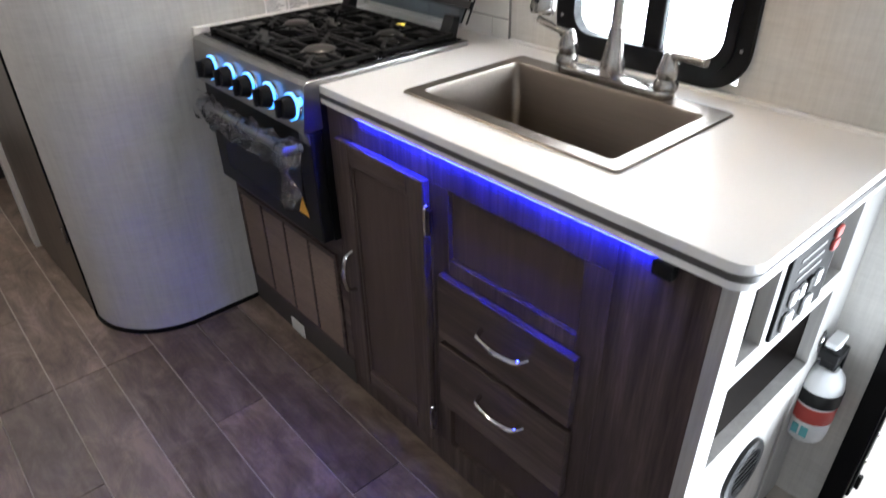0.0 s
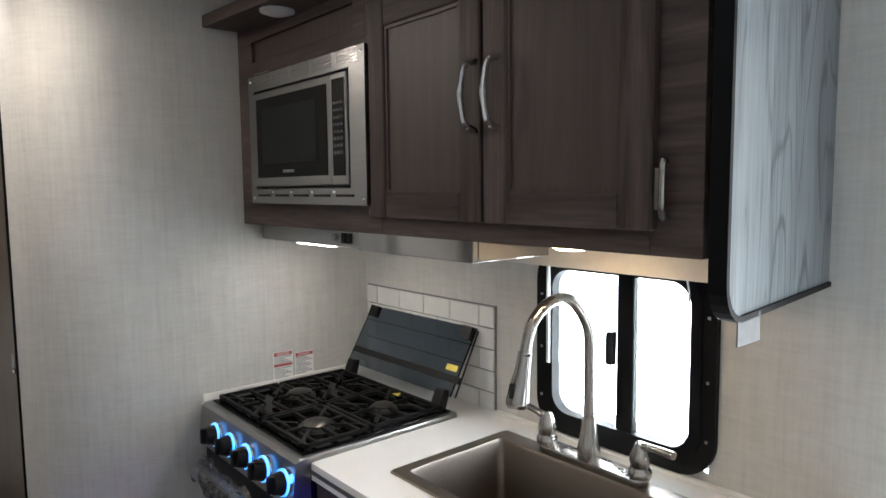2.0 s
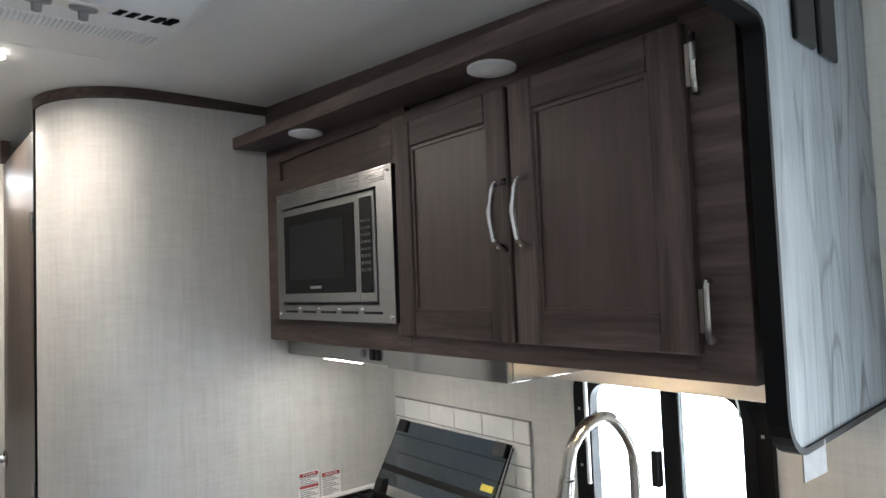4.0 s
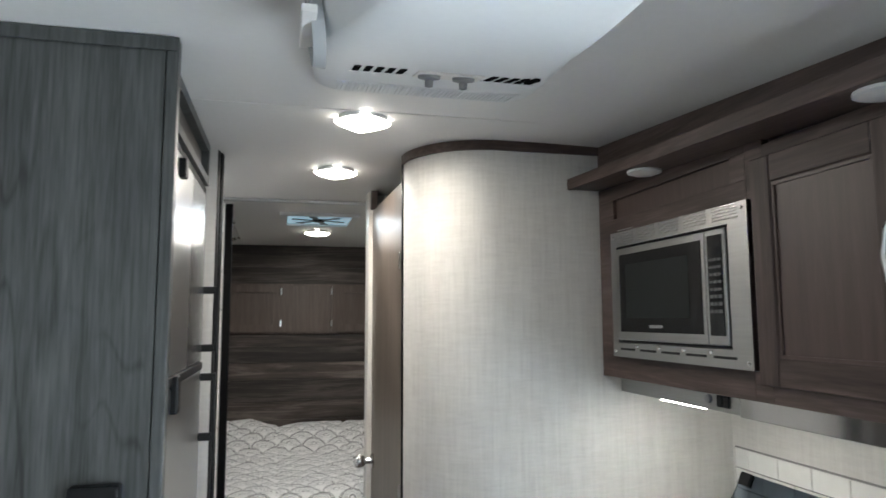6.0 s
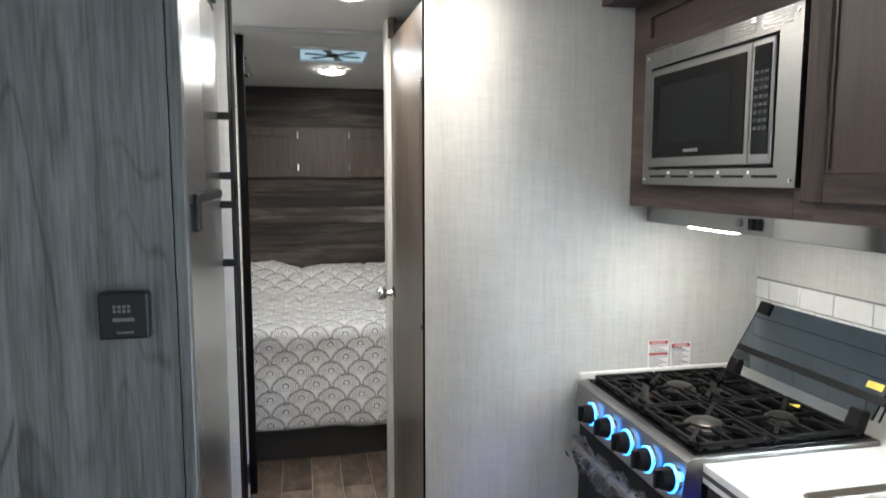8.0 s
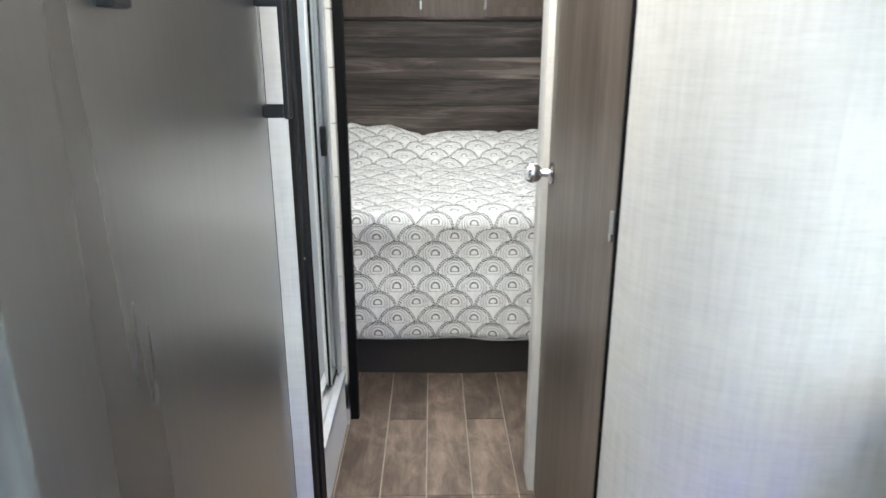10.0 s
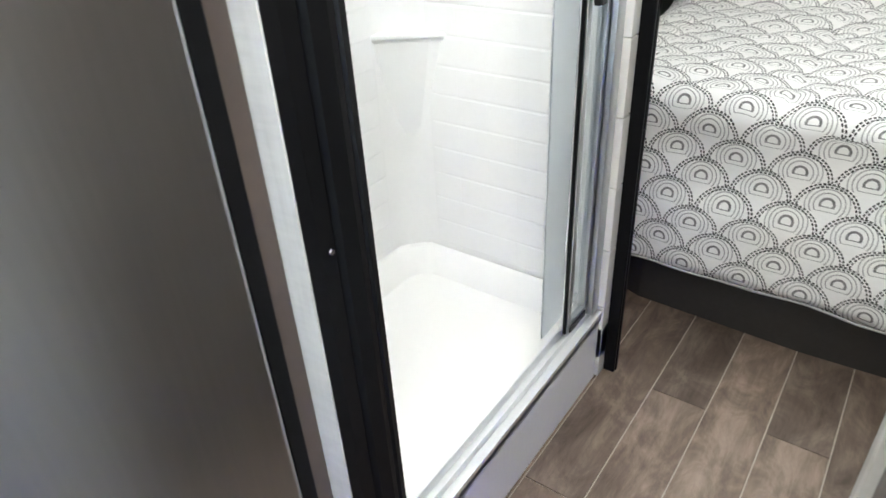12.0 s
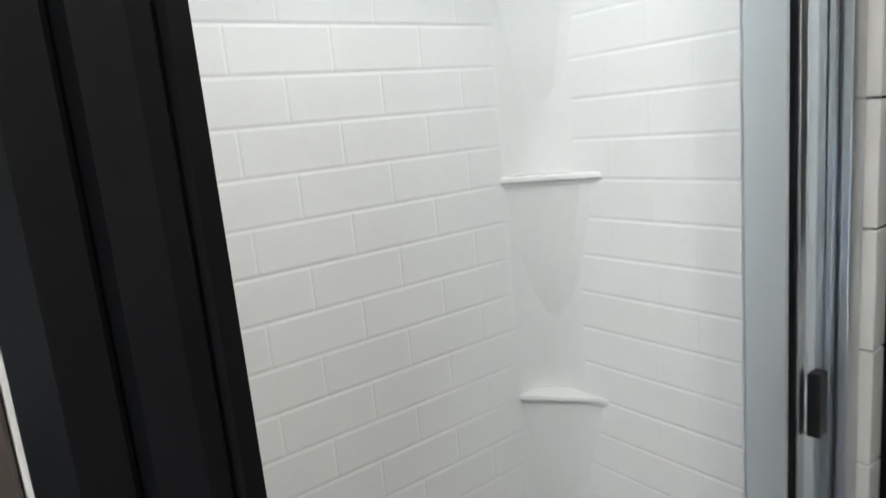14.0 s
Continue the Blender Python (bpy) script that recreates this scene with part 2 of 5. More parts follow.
M_PANE = see_through("clear pane", (0.95, 0.97, 0.97), 0.0, 1.05)
M_SMOKE = see_through("smoked lid glass", (0.36, 0.42, 0.48), 0.0, 1.3)
M_FROST = see_through("shower glass", (0.86, 0.89, 0.91), 0.05, 1.1)
M_HAZE = see_through("hazy shower glass", (0.82, 0.86, 0.89), 0.45, 1.2)
M_WRAP = see_through("clear plastic wrap", (0.93, 0.93, 0.95), 0.22, 1.35, 0.8)


def plank_floor():
    n = Nodes("vinyl wood plank")
    v = n.coord((1, 0.12, 1), 9.0)
    streak, cloud = n.noise(v, 16, 6.0, 0.65, 0.4), n.noise(n.coord((1, 0.5, 1), 9.0), 11.0, 5.0, 0.7, 0.8)
    fine = n.noise(v, 110, 2.0)
    f = n.math("ADD", n.math("ADD", n.math("MULTIPLY", streak, 0.36), n.math("MULTIPLY", cloud, 0.54)), n.math("MULTIPLY", fine, 0.1))
    col = n.ramp(f, (0.38, (0.056, 0.0385, 0.0278)), (0.5, (0.128, 0.0925, 0.0695)), (0.62, (0.232, 0.179, 0.142)))
    rnd = n.math("ADD", 0.72, n.math("MULTIPLY", n.node("ShaderNodeObjectInfo", 5), 0.56))
    grey = n.node("ShaderNodeCombineColor", i0=rnd, i1=rnd, i2=rnd)
    return n.done(n.mix(1.0, col, grey, "MULTIPLY"), n.math("ADD", 0.3, n.math("MULTIPLY", streak, 0.2)), 0.0, streak, 0.1, 0.001)


def barn_board():
    n = Nodes("weathered board")
    v = n.coord((0.07, 1, 1), 9.0)
    streak, cloud = n.noise(v, 20, 7.0, 0.7, 0.8), n.noise(n.coord((0.25, 1, 1), 9.0), 5, 3.0)
    f = n.math("ADD", n.math("MULTIPLY", streak, 0.55), n.math("MULTIPLY", cloud, 0.45))
    col = n.ramp(f, (0.36, (0.014, 0.0105, 0.0088)), (0.5, (0.056, 0.043, 0.036)), (0.62, (0.175, 0.146, 0.129)))
    rnd = n.math("ADD", 0.5, n.math("MULTIPLY", n.node("ShaderNodeObjectInfo", 5), 0.95))
    grey = n.node("ShaderNodeCombineColor", i0=rnd, i1=rnd, i2=rnd)
    return n.done(n.mix(1.0, col, grey, "MULTIPLY"), 0.6, 0.0, streak, 0.25, 0.002)


def scallop_quilt(width=0.165):
    """Overlapping printed arches of dashed rings, in the cloth's own lengths."""
    n = Nodes("scallop print quilt")
    uv = n.node("ShaderNodeSeparateXYZ", i0=n.node("ShaderNodeTexCoord", 2))
    u, v = uv, uv.node.outputs[1]
    high, r = width * 0.43, width * 0.5
    row = n.math("FLOOR", n.math("DIVIDE", v, high))

    def ring(lower):
        k = n.math("SUBTRACT", row, lower)
        odd = n.math("MULTIPLY", n.math("FLOORED_MODULO", k, 2.0), 0.5)
        du = n.math("MULTIPLY", n.math("SUBTRACT", n.math("FRACT", n.math("ADD", n.math("DIVIDE", u, width), odd)), 0.5), width)
        dv = n.math("SUBTRACT", v, n.math("MULTIPLY", k, high))
        d = n.math("SQRT", n.math("ADD", n.math("MULTIPLY", du, du), n.math("MULTIPLY", dv, dv)))
        return n.math("DIVIDE", d, r), n.math("ARCTAN2", dv, du)

    (d1, a1), (d0, a0) = ring(1.0), ring(0.0)
    front = n.math("LESS_THAN", d1, 1.0)
    back = n.math("SUBTRACT", 1.0, front)
    d = n.math("ADD", n.math("MULTIPLY", d1, front), n.math("MULTIPLY", d0, back))
    a = n.math("ADD", n.math("MULTIPLY", a1, front), n.math("MULTIPLY", a0, back))

    def line(at, half, dashes, ink):
        near = n.math("LESS_THAN", n.math("ABSOLUTE", n.math("SUBTRACT", d, at)), half)
        dash = n.math("GREATER_THAN", n.math("SINE", n.math("MULTIPLY", a, dashes)), -0.55)
        return n.math("MULTIPLY", n.math("MULTIPLY", near, dash), ink)

    total = n.math("MAXIMUM", line(0.968, 0.03, 46.0, 1.0), line(0.875, 0.028, 41.0, 1.0))

    def inner(lower, at, half, flat):
        """A small closed arch inside each scallop."""
        k = n.math("SUBTRACT", row, lower)
        odd = n.math("MULTIPLY", n.math("FLOORED_MODULO", k, 2.0), 0.5)
        du = n.math("MULTIPLY", n.math("SUBTRACT", n.math("FRACT", n.math("ADD", n.math("DIVIDE", u, width), odd)), 0.5), width / r)
        dv = n.math("SUBTRACT", n.math("DIVIDE", n.math("SUBTRACT", v, n.math("MULTIPLY", k, high)), r), 0.3)
        e = n.math("MAXIMUM", n.math("SQRT", n.math("ADD", n.math("MULTIPLY", du, du), n.math("MULTIPLY", dv, dv))), n.math("MULTIPLY", dv, -flat))
        return n.math("LESS_THAN", n.math("ABSOLUTE", n.math("SUBTRACT", e, at)), half)

    for at, half, flat, ink in ((0.64, 0.02, 1.1, 0.5), (0.51, 0.02, 1.3, 0.55), (0.38, 0.02, 1.7, 0.55), (0.2, 0.04, 2.6, 0.75)):
        both = n.math("ADD", n.math("MULTIPLY", inner(1.0, at, half, flat), front), n.math("MULTIPLY", inner(0.0, at, half, flat), back))
        total = n.math("MAXIMUM", total, n.math("MULTIPLY", both, ink))
    cloth = n.coord((1, 1, 1), 0.0)
    weave = n.noise(cloth, 400, 2.0)
    base = n.ramp(n.noise(cloth, 6), (0.3, (0.80, 0.787, 0.77)), (0.7, (0.88, 0.868, 0.85)))
    worn = n.math("ADD", 0.72, n.math("MULTIPLY", n.noise(cloth, 34, 3.0, 0.7), 0.6))
    total = n.math("MINIMUM", n.math("MULTIPLY", total, worn), 1.0)
    puff = n.math("SUBTRACT", 1.0, n.math("POWER", d, 3.0))
    weave = n.math("ADD", n.math("MULTIPLY", weave, 0.15), n.math("ADD", n.math("MULTIPLY", puff, 0.6), n.math("MULTIPLY", n.noise(cloth, 45, 3.0), 0.9)))
    col = n.mix(total, base, (0.022, 0.02, 0.019))
    return n.done(col, 0.85, 0.0, weave, 0.55, 0.008, Sheen_Weight=0.2)


M_PLANK, M_BARN, M_QUILT = plank_floor(), barn_board(), scallop_quilt()


# ---- mesh helpers ----
def quad_box(bm, x0, x1, y0, y1, z0, z1):
    vs = [bm.verts.new((x, y, z)) for x in (x0, x1) for y in (y0, y1) for z in (z0, z1)]
    for f in ((0, 1, 3, 2), (4, 6, 7, 5), (0, 4, 5, 1), (2, 3, 7, 6), (0, 2, 6, 4), (1, 5, 7, 3)):
        bm.faces.new([vs[i] for i in f])
    return vs


def boxes(*bounds, bevel=0.0, seg=2):
    bm = bmesh.new()
    for b in bounds:
        quad_box(bm, *b)
    if bevel:
        bmesh.ops.bevel(bm, geom=bm.edges[:], offset=bevel, segments=seg, affect="EDGES", profile=0.5)
    return bm


def prism(points, lo, hi, axis="z", bevel=0.0):
    """An outline of 2D points pushed along an axis."""
    bm = bmesh.new()

    def at(p, h):
        a, b = p
        return {"z": (a, b, h), "y": (a, h, b), "x": (h, a, b)}[axis]

    low, top = [bm.verts.new(at(p, lo)) for p in points], [bm.verts.new(at(p, hi)) for p in points]
    bm.faces.new(low), bm.faces.new(top)
    for i in range(len(points)):
        j = (i + 1) % len(points)
        bm.faces.new((low[i], low[j], top[j], top[i]))
    bmesh.ops.recalc_face_normals(bm, faces=bm.faces[:])
    if bevel:
        edges = [e for e in bm.edges if len({v.index for v in e.verts}) and any(len(f.verts) > 4 for f in e.link_faces)]
        bmesh.ops.bevel(bm, geom=edges or bm.edges[:], offset=bevel, segments=2, affect="EDGES", profile=0.5)
    return bm


def ring_prism(outer, inner, lo, hi, axis="x"):
    """A frame between two outlines with as many points each."""
    bm = bmesh.new()

    def at(p, h):
        a, b = p
        return {"z": (a, b, h), "y": (a, h, b), "x": (h, a, b)}[axis]

    k = len(outer)
    g = [[bm.verts.new(at(p, h)) for p in line] for line in (outer, inner) for h in (lo, hi)]
    for i in range(k):
        j = (i + 1) % k
        for a, b in ((0, 1), (1, 3), (3, 2), (2, 0)):
            bm.faces.new((g[a][i], g[a][j], g[b][j], g[b][i]))
    bmesh.ops.recalc_face_normals(bm, faces=bm.faces[:])
    return bm


def round_rect(a0, a1, b0, b1, r, seg=6):
    pts = []
    for ca, cb, start in ((a1 - r, b1 - r, 0), (a0 + r, b1 - r, 90), (a0 + r, b0 + r, 180), (a1 - r, b0 + r, 270)):
        for i in range(seg + 1):
            t = radians(start + 90 * i / seg)
            pts.append((ca + r * math.cos(t), cb + r * math.sin(t)))
    return pts


def tube(points, radius, seg=10, caps=True, smooth=4):
    """A round bar along points; radius: one for all, or one for each point."""
    pts = [Vector(p) for p in points]
    rad = list(radius) if isinstance(radius, (list, tuple)) else [radius] * len(pts)
    if smooth > 1 and len(pts) > 2:
        fine, frad = [], []
        for i in range(len(pts) - 1):
            p0, p1, p2, p3 = pts[max(i - 1, 0)], pts[i], pts[i + 1], pts[min(i + 2, len(pts) - 1)]
            for k in range(smooth):
                t = k / smooth
                fine.append(0.5 * (2 * p1 + (p2 - p0) * t + (2 * p0 - 5 * p1 + 4 * p2 - p3) * t * t + (3 * p1 - p0 - 3 * p2 + p3) * t ** 3))
                frad.append(rad[i] * (1 - t) + rad[i + 1] * t)
        pts, rad = fine + [pts[-1]], frad + [rad[-1]]
    bm = bmesh.new()
    rings, side = [], None
    for i, p in enumerate(pts):
        d = (pts[min(i + 1, len(pts) - 1)] - pts[max(i - 1, 0)]).normalized()
        if side is None:
            side = d.orthogonal().normalized()
        side = (side - d * side.dot(d)).normalized()
        up = d.cross(side)
        rings.append([bm.verts.new(p + rad[i] * (math.cos(2 * math.pi * k / seg) * side + math.sin(2 * math.pi * k / seg) * up)) for k in range(seg)])
    for a, b in zip(rings, rings[1:]):
        for k in range(seg):
            bm.faces.new((a[k], a[(k + 1) % seg], b[(k + 1) % seg], b[k]))
    if caps:
        bm.faces.new(rings[0][::-1]), bm.faces.new(rings[-1])
    bmesh.ops.recalc_face_normals(bm, faces=bm.faces[:])
    return bm


def lathe(profile, centre, direction=(0, 0, 1), seg=24):
    """A turned shape: (radius, height) pairs round an axis."""
    q = Vector((0, 0, 1)).rotation_difference(Vector(direction))
    bm = bmesh.new()
    rings = []
    for r, h in profile:
        r = max(r, 1e-4)
        rings.append([bm.verts.new(Vector(centre) + q @ Vector((r * math.cos(2 * math.pi * k / seg), r * math.sin(2 * math.pi * k / seg), h))) for k in range(seg)])
    for a, b in zip(rings, rings[1:]):
        for k in range(seg):
            bm.faces.new((a[k], a[(k + 1) % seg], b[(k + 1) % seg], b[k]))
    bm.faces.new(rings[0][::-1]), bm.faces.new(rings[-1])
    bmesh.ops.recalc_face_normals(bm, faces=bm.faces[:])
    return bm


def mesh_of(name, bm, material, smooth=False):
    me = bpy.data.meshes.new(name)
    bmesh.ops.recalc_face_normals(bm, faces=bm.faces[:])
    bm.to_mesh(me)
    bm.free()
    me.materials.append(material)
    if smooth:
        me.shade_smooth()
        me.set_sharp_from_angle(angle=radians(38))
    return me


def thing(name, base, label, category, group="", kind=""):
    ob = new(name)
    ob.location = base
    ob.empty_display_size = 0.05
    return tagged(ob, label, category, group, kind)


def hang(ob, parent):
    """Parent ob, which stands in world coordinates, under parent."""
    m = Matrix.Translation(parent.location)
    p = parent.parent
    ob.parent = parent
    ob.matrix_parent_inverse = m.inverted() if p is None else Matrix.Identity(4)
    return ob


def part(name, bm, material, parent, label="", smooth=False):
    ob = hang(new(name, mesh_of(name, bm, material, smooth)), parent)
    return tagged(ob, label)


def solid(name, bm, material, label="", category="", group="", kind="", smooth=False):
    return tagged(new(name, mesh_of(name, bm, material, smooth)), label, category, group, kind)


def structure(name, bm, material, label="", smooth=False, category=""):
    return solid(name, bm, material, label, category, "", "structure", smooth)


def writing(name, text, size, m, material, parent):
    """Words in the built-in font, as a thin mesh."""
    cu = bpy.data.curves.new(name, "FONT")
    cu.body, cu.size, cu.extrude, cu.align_x, cu.align_y = text, size, 0.0003, "CENTER", "CENTER"
    ob = bpy.data.objects.new(name, cu)
    scene.collection.objects.link(ob)
    me = bpy.data.meshes.new_from_object(ob.evaluated_get(bpy.context.evaluated_depsgraph_get()))
    bpy.data.objects.remove(ob)
    me.transform(m)
    me.materials.clear()
    me.materials.append(material)
    return hang(new(name, me), parent)


# ---- the shell ----
T = 0.04
YB, YF, YP = -3.1, 5.12, 1.94
structure("floor", boxes((XL - T, XW + T, YB - T, YF + T, -0.06, -0.004)), M_FLOORB, "grey-brown wood plank vinyl flooring with pale joints")
structure("ceiling", boxes((XL - T, XW + T, YB - T, YF + T, CEIL, CEIL + 0.05)), M_CEIL, "off-white smooth trailer ceiling board")
WIN = (0.63, 1.09, 0.955, 1.415)
DOOR = (-0.72, 0.165, 0.03, 1.88)
structure("wall_east", boxes(
    (XW, XW + T, WIN[1], YF, 0, CEIL), (XW, XW + T, WIN[0], WIN[1], 0, WIN[2]), (XW, XW + T, WIN[0], WIN[1], WIN[3], CEIL),
    (XW, XW + T, DOOR[1], WIN[0], 0, CEIL), (XW, XW + T, DOOR[0], DOOR[1], DOOR[3], CEIL), (XW, XW + T, DOOR[0], DOOR[1], -0.06, DOOR[2]),
    (XW, XW + T, YB, DOOR[0], 0, CEIL)), M_WALL, "pale linen-textured wallpaper side wall")
# Window openings in the west and south walls are unseen, placed for daylight lamps.
structure("wall_west", boxes(
    (XL - T, XL, -0.9, YF, 0, CEIL), (XL - T, XL, -2.1, -0.9, 0, 1.1), (XL - T, XL, -2.1, -0.9, 1.8, CEIL), (XL - T, XL, YB, -2.1, 0, CEIL)),
    M_WALL, "pale linen-textured wallpaper side wall")
structure("wall_south", boxes(
    (XL, -0.55, YB - T, YB, 0, CEIL), (1.15, XW, YB - T, YB, 0, CEIL), (-0.55, 1.15, YB - T, YB, 0, 1.05), (-0.55, 1.15, YB - T, YB, 1.85, CEIL)),
    M_WALL, "pale linen-textured wallpaper end wall")
wall_n = structure("wall_north", boxes((XL, XW, YF, YF + T, 0, CEIL)), M_BARN, "weathered dark reclaimed-board headboard wall")

# curved partition between galley and bath
DX = 0.49


def curved_wall(t, z0, z1, out=0.0):
    """The partition from the side wall, round its quarter-turn, to the door."""
    r = 0.26
    outer, inner = [(XW, YP - out)], [(XW, YP + t)]
    for i in range(17):
        a = radians(270 - 90 * i / 16)
        outer.append((DX + 0.012 + r + (r + out) * math.cos(a), YP + r + (r + out) * math.sin(a)))
        inner.append((DX + 0.012 + r + (r - t) * math.cos(a), YP + r + (r - t) * math.sin(a)))
    return prism(outer + inner[::-1], z0, z1)


structure("wall_curved_partition", curved_wall(0.03, 0, CEIL), M_WALL, "pale linen-textured partition with a rounded end", smooth=True)
structure("trim_partition_top", curved_wall(0.0, CEIL - 0.032, CEIL - 0.001, 0.008), M_DARKX, "dark brown trim along the partition top", smooth=True)
structure("baseboard_partition", curved_wall(0.0, 0.0, 0.014, 0.006), M_TRIM, "thin black base trim of the partition", smooth=True)

# bath wall beyond the door, bedroom partition, door head
structure("wall_bath_end", boxes((0.464, 0.494, 2.862, 2.905, 0, CEIL - 0.001), bevel=0.002), M_FRAMEW, "pale upright wall end beside the bath door")
structure("wall_bath", boxes((0.466, 0.494, 2.9055, 2.97, 0, CEIL), (0.494, XW, 2.94, 2.97, 0, CEIL)), M_WALL, "pale linen-textured bath wall")
structure("door_head", boxes((0.472, 0.5, 2.828, 2.8615, 2.128, CEIL - 0.001), bevel=0.002), M_DARKX, "dark brown head block above the bath door's latch side")
structure("trim_hinge_side", boxes((DX + 0.006, DX + 0.03, 2.2025, 2.212, 0, CEIL - 0.001), bevel=0.002), M_TRIM, "black upright edge trim at the door hinge")
structure("trim_bedroom_ceiling", boxes((XL, XW, 3.12, 3.15, CEIL - 0.016, CEIL - 0.001), bevel=0.004), M_ALU, "satin ceiling joint strip")

# bath door
door = thing("bath_door", (DX, 2.5, 0.01), "brown wood-grain bath door, shut, with a nickel knob", "door", kind="structure")
part("door_leaf", prism([(DX + 0.008, 2.214), (0.482, 2.852), (0.506, 2.853), (DX + 0.032, 2.215)], 0.015, 2.122), M_DOORW, door)
part("knob", lathe([(0.0, 0), (0.030, 0.0), (0.031, 0.006), (0.014, 0.012), (0.011, 0.03), (0.022, 0.038), (0.028, 0.052), (0.026, 0.066), (0.016, 0.076), (0.0, 0.078)], (0.482, 2.79, 1.075), (-1, -0.02, 0)), M_CHROME, door, "brushed nickel round knob", True)
for hz in (0.3, 1.05, 1.82):
    part("hinge", boxes((DX - 0.001, DX + 0.006, 2.2125, 2.222, hz, hz + 0.06), bevel=0.002), M_NICKEL, door, "nickel hinge")

# ---- galley base cabinets ----
FX, DFX, CT = 0.978, 0.958, 0.93


def frame_door(name, parent, y0, y1, z0, z1, x, rail=0.055, label="", thick=0.02):
    """A shaker front that faces -x, with its recessed panel."""
    d = part(name, boxes((x + 0.009, x + thick - 0.002, y0 + rail - 0.004, y1 - rail + 0.004, z0 + rail - 0.004, z1 - rail + 0.004)), M_PANEL, parent, label)
    for a, b in ((y0, y0 + rail), (y1 - rail, y1)):
        part("stile", boxes((x, x + thick, a, b, z0, z1), bevel=0.003, seg=1), M_DARKV, d)
    for a, b in ((z0, z0 + rail), (z1 - rail, z1)):
        part("rail", boxes((x + 0.0006, x + thick - 0.0006, y0 + rail - 0.0005, y1 - rail + 0.0005, a, b), bevel=0.003, seg=1), M_DARKH, d)
    part("bead", ring_prism([(y0 + rail, z0 + rail), (y1 - rail, z0 + rail), (y1 - rail, z1 - rail), (y0 + rail, z1 - rail)], [(y0 + rail + 0.007, z0 + rail + 0.007), (y1 - rail - 0.007, z0 + rail + 0.007), (y1 - rail - 0.007, z1 - rail - 0.007), (y0 + rail + 0.007, z1 - rail - 0.007)], x + 0.005, x + 0.0088), M_PANEL, d)
    return d


def pull(parent, a, b, x, out=0.03):
    """A bowed bar pull between two points of a front at x."""
    a, b = Vector((x, *a)), Vector((x, *b))
    d = Vector((-1, 0, 0))
    pts = [a, a + d * out * 0.75 + (b - a) * 0.08, a + d * out + (b - a) * 0.3, a + d * out * 1.1 + (b - a) * 0.5, a + d * out + (b - a) * 0.7, a + d * out * 0.75 + (b - a) * 0.92, b]
    return part("handle", tube(pts, [0.0075, 0.006, 0.0055, 0.007, 0.0055, 0.006, 0.0075], 8), M_CHROME, parent, "bowed chrome pull handle", True)


cab = thing("sink_cabinet", (1.2, 0.8, 0), "dark brown galley cabinet with a door and drawers", "cabinet")
for b in ((FX, FX + 0.02, 0.33, 0.50, 0.0, 0.885), (FX, FX + 0.02, 0.945, 1.318, 0.0, 0.885), (FX, FX + 0.02, 0.50, 0.945, 0.0, 0.09),
          (FX, FX + 0.02, 0.50, 0.945, 0.815, 0.885), (FX, FX + 0.02, 0.50, 0.558, 0.09, 0.815), (FX, FX + 0.02, 0.895, 0.945, 0.09, 0.815),
          (FX, FX + 0.02, 0.558, 0.895, 0.60, 0.652), (FX, FX + 0.02, 0.558, 0.895, 0.21, 0.60), (FX + 0.02, XW, 1.303, 1.318, 0, 0.885)):
    part("rail", boxes(b, bevel=0.0008, seg=1), M_DARKV, cab)
for z0, z1 in ((0.652, 0.815), (0.09, 0.21)):
    part("recess", boxes((FX + 0.0125, FX + 0.018, 0.558, 0.895, z0, z1)), M_PANEL, cab, "recessed brown blank panel")
d = frame_door("door", cab, 0.95, 1.27, 0.08, 0.822, DFX)
pull(d, (1.238, 0.405), (1.238, 0.522), DFX)
for hz in (0.165, 0.735):
    part("hinge", tube([(DFX + 0.004, 0.941, hz - 0.035), (DFX - 0.004, 0.941, hz - 0.03), (DFX - 0.004, 0.941, hz + 0.03), (DFX + 0.004, 0.941, hz + 0.035)], 0.004, 8), M_CHROME, cab, "exposed chrome hinge")
    part("hinge_leaf", boxes((DFX - 0.002, DFX + 0.004, 0.928, 0.9375, hz - 0.028, hz + 0.028)), M_SINK, cab, "chrome hinge leaf")
for z0, z1, hz in ((0.448, 0.617, 0.548), (0.245, 0.43, 0.362)):
    dr = part("drawer_front", boxes((DFX, FX - 0.0015, 0.54, 0.911, z0, z1), bevel=0.0025), M_DARKH, cab)
    pull(dr, (0.65, hz), (0.775, hz), DFX)
part("corner_block", boxes((FX - 0.02, FX - 0.001, 0.395, 0.43, 0.86, 0.886), bevel=0.003), M_BLACK, cab, "small black block under the counter")
part("light_strip", boxes((FX - 0.0115, FX - 0.001, 0.435, 1.18, 0.8866, 0.8876)), M_BLUE, cab, "glowing blue light strip under the counter lip")

# end shelf unit, facing the entry
shelf = thing("end_shelf_unit", (1.25, 0.31, 0), "pale-framed open shelf unit at the counter end", "shelf unit")
E0, E1 = 0.305, 0.33
for b in ((FX, 1.035, E0, E1, 0, 0.885), (1.43, XW, E0, E1, 0, 0.885), (1.035, 1.43, E0, E1, 0.86, 0.885), (1.035, 1.43, E0, E1, 0.665, 0.71),
                         (1.035, 1.43, E0, E1, 0.40, 0.48), (1.035, 1.43, E0, E1, 0.0, 0.06), (1.115, 1.135, E0, E1, 0.71, 0.86), (1.325, 1.345, E0, E1, 0.71, 0.86)):
    part("rail", boxes(b, bevel=0.0008, seg=1), M_SHELFW, shelf)
part("lower_panel", boxes((1.035, 1.43, E0 + 0.006, E1, 0.06, 0.40)), M_SHELFW, shelf)
